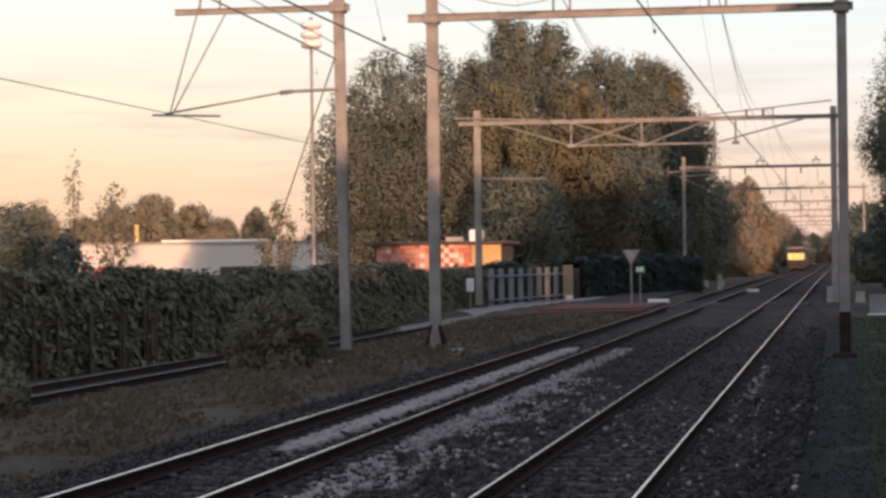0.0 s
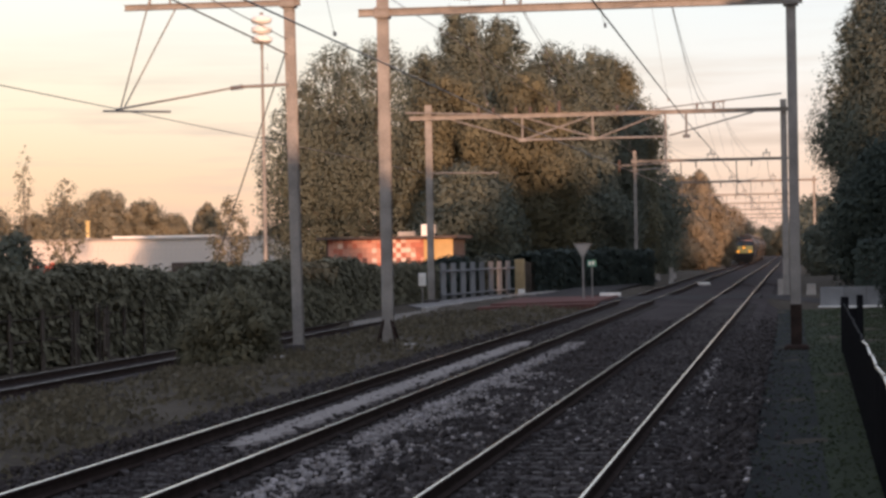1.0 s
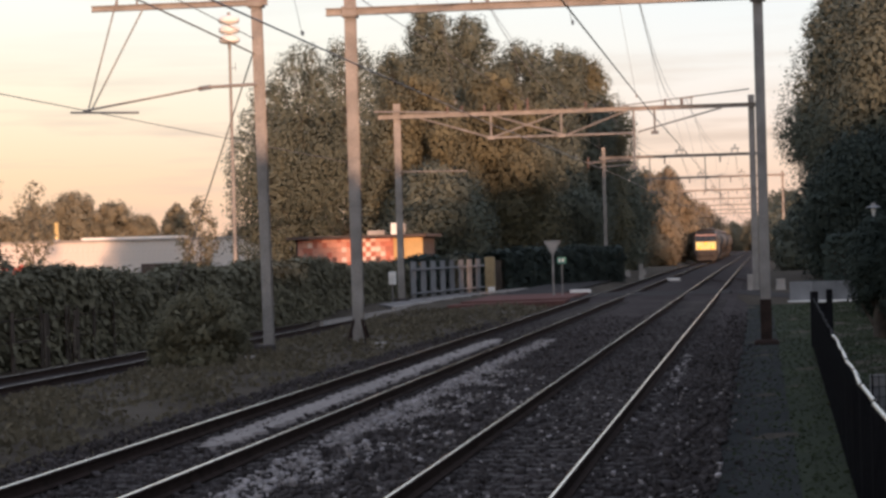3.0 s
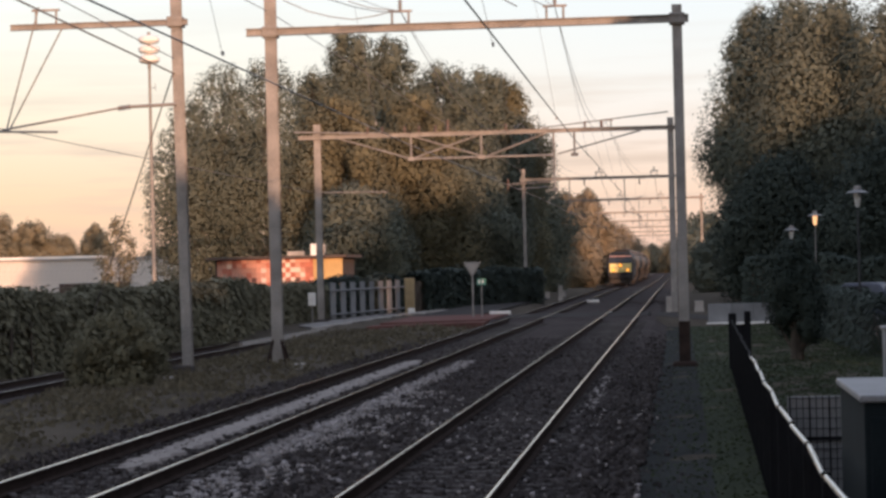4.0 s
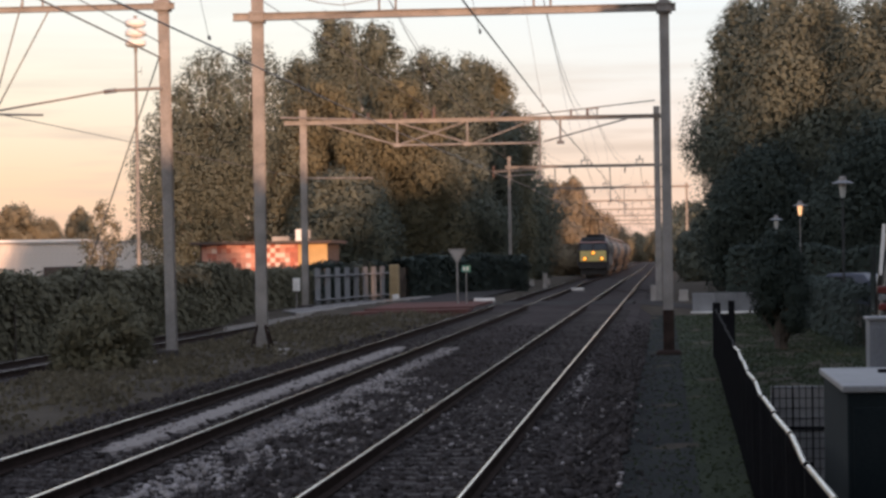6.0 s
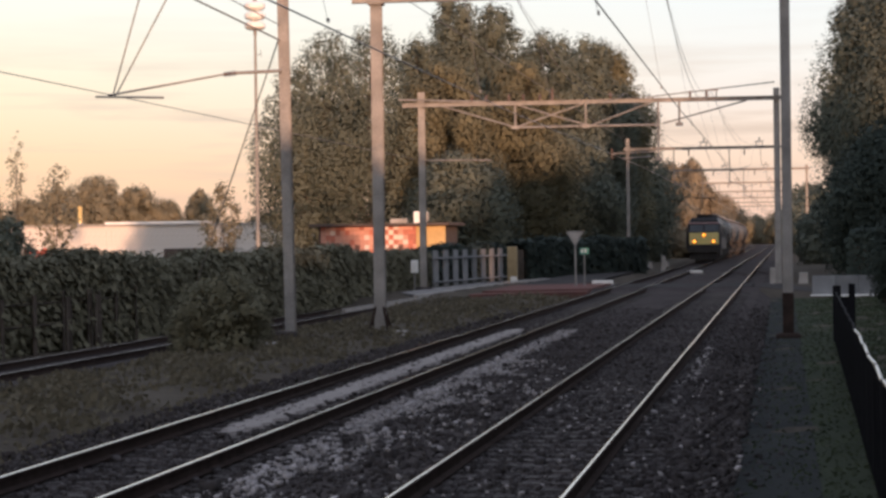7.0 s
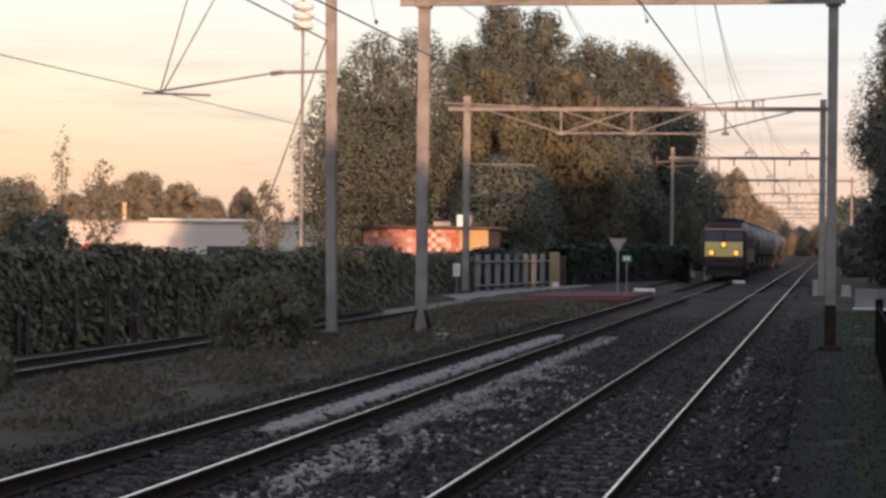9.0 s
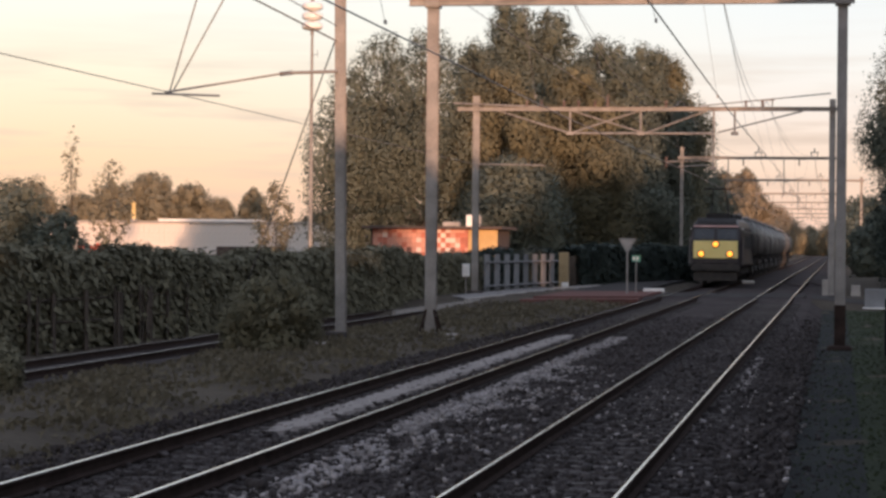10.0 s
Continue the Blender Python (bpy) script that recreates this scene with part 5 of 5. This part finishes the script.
def road_vehicle(name, at, rz, length, width, height, paint, label, category, van):
    t = thing(name, at, label, category, rz=rz)
    L, W, H = length / 2, width / 2, height
    if van:
        prof = [(-L, 0.35), (-L, 0.9), (-L + 0.05, 1.1), (-L + 0.18, H - 0.12), (-L + 0.35, H), (L - 1.6, H), (L - 0.75, 1.15), (L - 0.1, 0.95), (L, 0.8), (L, 0.35)]
    else:
        prof = [(-L, 0.4), (-L + 0.02, 0.85), (-L + 0.25, 0.95), (-L + 0.75, H - 0.06), (-L + 1.3, H), (L - 2.0, H - 0.02), (L - 1.25, 0.98), (L - 0.25, 0.82), (L, 0.65), (L, 0.35)]
    sh = Shape()
    n = len(prof)
    vs, fs = [], []
    for sx in (-1, 1):
        for y, z in prof:
            narrow = 1 - max(0, z - 0.95) * 0.16
            vs.append((sx * W * narrow, y, z))
    fs = [(k, (k + 1) % n, n + (k + 1) % n, n + k) for k in range(n)] + [tuple(range(n - 1, -1, -1)), tuple(range(n, 2 * n))]
    sh.add(vs, fs)
    part("body", sh, paint, t, bevel=0.06)
    zc = 1.12 if not van else 1.3
    for sx in (-1, 1):
        part("side_window", Shape().box((sx * (W * 0.945), 0.0, (zc + H - 0.12) / 2 + 0.02), (0.03, length * 0.42, (H - 0.12 - zc) * 0.8)), M_GLASS, t)
        for y in (-L + 0.85, L - 0.9):
            wheel(t, sx * (W - 0.1), y, 0.32, 0.2)
        part("tail_lamp", Shape().box((sx * (W - 0.13), -L + (0.05 if van else 0.0), 1.96 if van else 0.78), (0.18 if van else 0.11, 0.1, 0.13 if van else 0.16)), M_REDLAMP, t, "red tail lamp", bevel=0.02)
    part("rear_window", Shape().box((0, -L + (0.10 if van else 0.42), (H - 0.55) if van else H - 0.3), (width * 0.78, 0.05, 0.6 if van else 0.35), Matrix.Rotation(radians(-8 if van else -38), 3, "X")), M_GLASS, t)
    if van:
        for sx in (-1, 1):
            part("rear_pillar", Shape().box((sx * (W * 0.86), -L + 0.12, 2.66), (0.06, 0.1, 0.9), Matrix.Rotation(radians(-6), 3, "X") @ Matrix.Rotation(radians(-sx * 5), 3, "Y")), M_WHITE, t, "pale rear pillar")
            part("reverse_lamp", Shape().box((sx * (W - 0.13), -L + 0.03, 1.82), (0.15, 0.1, 0.10)), M_LID, t, "clear reversing lamp", bevel=0.015)
            part("tail_lamp", Shape().box((sx * (W - 0.13), -L + 0.03, 1.66), (0.15, 0.1, 0.12)), M_REDLAMP, t, "red tail lamp", bevel=0.02)
    part("bumper", Shape().box((0, -L - 0.03, 0.45), (width * 0.96, 0.14, 0.22)), M_RUBBER, t, bevel=0.03)
    part("plate", Shape().box((0, -L - 0.04, 0.72), (0.5, 0.03, 0.11)), M_LID, t)
    return t


road_vehicle("parked_van", (4.75, 44.5, -0.45), -3, 5.2, 1.95, 2.98, M_VAN, "dark parked van seen from behind with red tail lamps", "van", True)
road_vehicle("parked_car", (7.0, 97, -0.45), 62, 4.3, 1.8, 1.72, M_CAR, "dark blue parked car with a glossy roof", "car", False)
road_vehicle("parked_car", (9.4, 99, -0.45), 62, 4.2, 1.76, 1.66, M_CAR, "dark parked car beside the van", "car", False)


def concrete_wall():
    t = thing("low_wall", (0, 0, 0), "low pale concrete wall on the grass by the road", "wall")
    for k in range(3):
        part("slab", Shape().box((1.62 + k * 0.97, 103.0, -0.02), (0.96, 0.25, 0.9)), M_PLANK, t, bevel=0.015)
    part("ledge", Shape().box((2.6, 102.75, -0.42), (3.1, 0.6, 0.1)), M_WHITE, t)


concrete_wall()


# ---- the freight train ----
M_LOCO = material("dark_locomotive_paint", (0.020, 0.017, 0.019), (0.040, 0.034, 0.036), 0.55, scale=1.5, fine=20, bump=0.08, coat=0.05, sheen=0.3)
M_YELLOW = material("yellow_cab_paint", (0.62, 0.50, 0.17), (0.74, 0.60, 0.24), 0.5, scale=1.5, fine=20, bump=0.05)
M_TRIM = material("pale_red_trim", (0.50, 0.30, 0.28), (0.62, 0.40, 0.37), 0.5, bump=0.0)
M_TANK = material("silver_grey_tank", (0.12, 0.11, 0.105), (0.21, 0.195, 0.185), 0.5, 0.1, scale=0.8, fine=8, bump=0.05)
M_TANK_DARK = material("dark_grey_tank", (0.035, 0.034, 0.035), (0.07, 0.068, 0.068), 0.5, 0.1, scale=0.8, fine=8, bump=0.05)
M_UNDER = material("grimy_underframe", (0.02, 0.018, 0.016), (0.05, 0.042, 0.038), 0.9, scale=3, fine=20, bump=0.3)
M_HEADLIGHT = material("lit_headlamp", (1.0, 0.34, 0.035), (1.0, 0.39, 0.05), 0.3, bump=0.0, glow=1.9)
M_ROOFGEAR = material("dark_grimy_roof", (0.016, 0.015, 0.015), (0.034, 0.031, 0.030), 0.9, scale=2, fine=20, bump=0.2, sheen=0.15)


def bogie(t, y, axles=2, gap=2.6, name="bogie"):
    b = part(name, Shape().box((-0.95, y, 0.62), (0.14, gap + 1.4, 0.34)).box((0.95, y, 0.62), (0.14, gap + 1.4, 0.34)).box((0, y, 0.66), (1.9, 0.5, 0.3)), M_UNDER, t, bevel=0.02)
    for k in range(axles):
        yy = y - gap / 2 + gap * k / max(1, axles - 1)
        for s in (-1, 1):
            part("wheel", Shape().lathe([(0.1, -0.06), (0.5, -0.06), (0.52, 0.0), (0.47, 0.03), (0.47, 0.07), (0.1, 0.07)], (s * 0.76, yy, 0.475), "X", 20), M_UNDER, b, smooth=True)
    return b


def locomotive():
    t = thing("freight_locomotive", (0, 0, 0), "dark electric locomotive with a yellow front and three lit headlamps", "locomotive")
    W, L = 1.46, 17.5
    # side outline of the cab: flat panel below, raked windscreen above
    prof = [(0.10, 1.05), (0.0, 1.25), (0.0, 2.48), (0.26, 3.2), (0.55, 3.48), (1.5, 3.72), (L - 1.5, 3.72), (L - 0.55, 3.48), (L, 2.48), (L, 1.05)]
    n = len(prof)
    vs = []
    for sx, cut in ((-1, 1), (-1, 0), (1, 0), (1, 1)):
        for y, z in prof:
            roof = max(0.0, z - 2.9)
            if cut:
                vs.append((sx * (W - roof * 0.35), min(max(y, 0.22), L - 0.22), z - (0.12 if z > 3.3 else 0)))
            else:
                vs.append((sx * (W - 0.16 - roof * 0.35), y, z))
    fs = []
    for s in range(3):
        for k in range(n):
            a, b = s * n + k, s * n + (k + 1) % n
            fs.append((a, b, b + n, a + n))
    fs += [tuple(range(n - 1, -1, -1)), tuple(range(3 * n, 4 * n))]
    part("body", Shape().add(vs, fs), M_LOCO, t, bevel=0.03)
    part("front_panel", Shape().box((0, -0.02, 1.98), (2.46, 0.06, 0.98)), M_YELLOW, t, "yellow front panel", bevel=0.02)
    rake = Matrix.Rotation(math.atan2(0.26, 0.72), 3, "X")
    for sx in (-1, 1):
        part("windscreen", Shape().box((sx * 0.62, 0.115, 2.83), (1.12, 0.05, 0.6), rake.inverted()), M_GLASS, t, "dark windscreen", bevel=0.02)
    part("brow", Shape().box((0, 0.26, 3.28), (2.5, 0.12, 0.09)), M_TRIM, t, "pale red strip above the windscreen", bevel=0.02)
    for x, z in ((-0.80, 1.74), (0.80, 1.74), (0.0, 2.28)):
        lamp = part("headlamp", Shape().lathe([(0.20, 0.0), (0.20, -0.06), (0.17, -0.08)], (x, -0.05, z), "Y", 16), M_UNDER, t, "round headlamp housing")
        part("lens", Shape().lathe([(0.165, -0.06), (0.12, -0.12), (0.02, -0.14)], (x, -0.05, z), "Y", 16), M_HEADLIGHT, lamp, "lit amber lens", smooth=True)
    part("buffer_beam", Shape().box((0, 0.02, 0.98), (2.7, 0.26, 0.36)), M_UNDER, t, bevel=0.03)
    part("snow_plough", Shape().box((0, 0.1, 0.48), (2.4, 0.12, 0.5)), M_UNDER, t, bevel=0.03)
    for sx in (-1, 1):
        part("buffer", Shape().lathe([(0.1, 0.1), (0.1, -0.35), (0.24, -0.38), (0.24, -0.43)], (sx * 0.87, -0.05, 1.04), "Y", 14), M_UNDER, t, smooth=True)
        part("side_strip", Shape().box((sx * (W + 0.005), L / 2, 3.0), (0.02, L - 3.5, 0.10)), M_TANK, t, "pale strip under the roof")
        for k in range(5):
            part("side_grille", Shape().box((sx * (W + 0.006), 4 + k * 2.3, 2.4), (0.03, 1.5, 0.7)), M_UNDER, t)
        part("cab_window", Shape().box((sx * (W + 0.004), 1.3, 2.5), (0.03, 0.8, 0.6)), M_GLASS, t)
        part("handrail", Shape().tube((sx * (W + 0.05), 0.75, 1.2), (sx * (W + 0.05), 0.75, 2.7), 0.02), M_STEEL, t)
    for (ya, za), (yb, zz) in (((0.30, 3.25), (0.56, 3.51)), ((0.56, 3.51), (1.5, 3.75))):
        lift = Matrix.Rotation(math.atan2(zz - za, yb - ya), 3, "X")
        part("roof_sheet", Shape().box((0, (ya + yb) / 2, (za + zz) / 2), (2.2, math.hypot(yb - ya, zz - za) * 1.02, 0.03), lift), M_ROOFGEAR, t, "grimy dark cab roof")
    part("pillar", Shape().box((0, 0.09, 2.83), (0.09, 0.07, 0.62), rake.inverted()), M_LOCO, t)
    for sx in (-1, 1):
        part("cab_strip", Shape().box((sx * (W - 0.03), 1.9, 3.14), (0.03, 1.9, 0.09), Matrix.Rotation(radians(sx * 12), 3, "Y")), M_WHITE, t, "white strip above the cab door")
        part("wiper", Shape().tube((sx * 0.5, 0.0, 2.55), (sx * 0.75, 0.14, 2.95), 0.015), M_UNDER, t)
        part("step", Shape().box((sx * 1.25, 0.35, 0.55), (0.3, 0.3, 0.05)), M_UNDER, t)
    part("roof_gear", Shape().box((0, 6, 3.86), (1.5, 3.4, 0.28)).box((0, 11, 3.88), (1.7, 4.0, 0.32)).box((0, 2.6, 3.86), (1.3, 1.4, 0.36)), M_ROOFGEAR, t, bevel=0.04)
    pan = Shape()
    for sx in (-0.55, 0.55):
        pan.tube((sx, 3.3, 3.7), (sx * 0.8, 4.6, 4.55), 0.035).tube((sx * 0.8, 4.6, 4.55), (sx * 0.6, 3.4, 5.42), 0.028)
    pan.tube((-0.85, 3.4, 5.44), (0.85, 3.4, 5.44), 0.035).tube((-0.85, 3.62, 5.44), (0.85, 3.62, 5.44), 0.035)
    pan.box((0, 3.6, 3.72), (1.4, 1.4, 0.08))
    part("pantograph", pan, M_ROOFGEAR, t, "raised pantograph")
    bogie(t, 3.4, 2, 2.7)
    bogie(t, L - 3.4, 2, 2.7)
    part("underframe", Shape().box((0, L / 2, 0.85), (2.5, L - 7.5, 0.5)), M_UNDER, t, bevel=0.03)
    return t


def tank_wagon(mat, label):
    t = thing("tank_wagon", (0, 0, 0), label, "tank wagon", "tank wagons")
    L = 14.2
    r = 1.44
    prof = [(0.05, 0.9), (0.75, 0.98), (1.2, 1.18), (1.38, 1.5), (r, 1.9), (r, L - 1.9), (1.38, L - 1.5), (1.2, L - 1.18), (0.75, L - 0.98), (0.05, L - 0.9)]
    tank = part("tank", Shape().lathe(prof, (0, 0, 2.62), "Y", 28), mat, t, smooth=True)
    for k in range(4):
        y = 2.6 + k * (L - 5.2) / 3
        part("band", Shape().lathe([(r + 0.005, y - 0.06), (r + 0.025, y - 0.05), (r + 0.025, y + 0.05), (r + 0.005, y + 0.06)], (0, 0, 2.62), "Y", 28), M_UNDER, tank)
    part("dome", Shape().lathe([(0.42, 3.95), (0.42, 4.2), (0.3, 4.28)], (0, L / 2, 0), "Z", 16), mat, t, smooth=True)
    part("walkway", Shape().box((0, L / 2, 4.1), (0.5, 5.0, 0.05)), M_UNDER, t)
    part("frame", Shape().box((0, L / 2, 1.06), (2.2, L - 0.9, 0.26)).box((0, 0.55, 1.06), (2.6, 0.2, 0.34)).box((0, L - 0.55, 1.06), (2.6, 0.2, 0.34)), M_UNDER, t, bevel=0.02)
    for y in (2.8, L - 2.8):
        part("saddle", Shape().box((0, y, 1.3), (2.3, 0.5, 0.5)), M_UNDER, t)
        bogie(t, y, 2, 1.8)
    lad = Shape()
    for y in (L / 2 - 0.25, L / 2 + 0.25):
        lad.path([(1.5, y, 1.1), (1.52, y, 2.7), (0.9, y, 3.9)], 0.02)
    part("ladder", lad, M_UNDER, t)
    for y0, d in ((0.05, -1), (L - 0.05, 1)):
        for sx in (-0.87, 0.87):
            part("buffer", Shape().lathe([(0.08, 0.4 * -d), (0.08, 0.0), (0.22, 0.02 * d), (0.22, 0.06 * d)], (sx, y0, 1.04), "Y", 12), M_UNDER, t)
    return t


loco = locomotive()
wagons = [tank_wagon(M_TANK_DARK, "dark grey tank wagon behind the locomotive")]
first = tank_wagon(M_TANK, "silver-grey tank wagon in the freight train")
wagons.append(first)
for k in range(7):
    wagons.append(copy_thing(first, Matrix.Identity(4)))

TRAIN = ((0.0, 4.5, 10.0), (357.0, 257.0, 133.0))


def motions():
    x = TRACK_X["left"]
    for k, ob in enumerate([loco, *wagons]):
        back = 0 if k == 0 else 18.1 + (k - 1) * 14.7
        rows = []
        for t in (0.0, 1.0, 2.0, 3.0, 4.0, 5.0, 6.0, 7.0, 8.0, 9.0, 10.0):
            y = float(np.interp(t, *TRAIN)) + back
            rows.append((t, pose(x, y, float(grade(y + 7)))))
        walk(ob, rows)


motions()
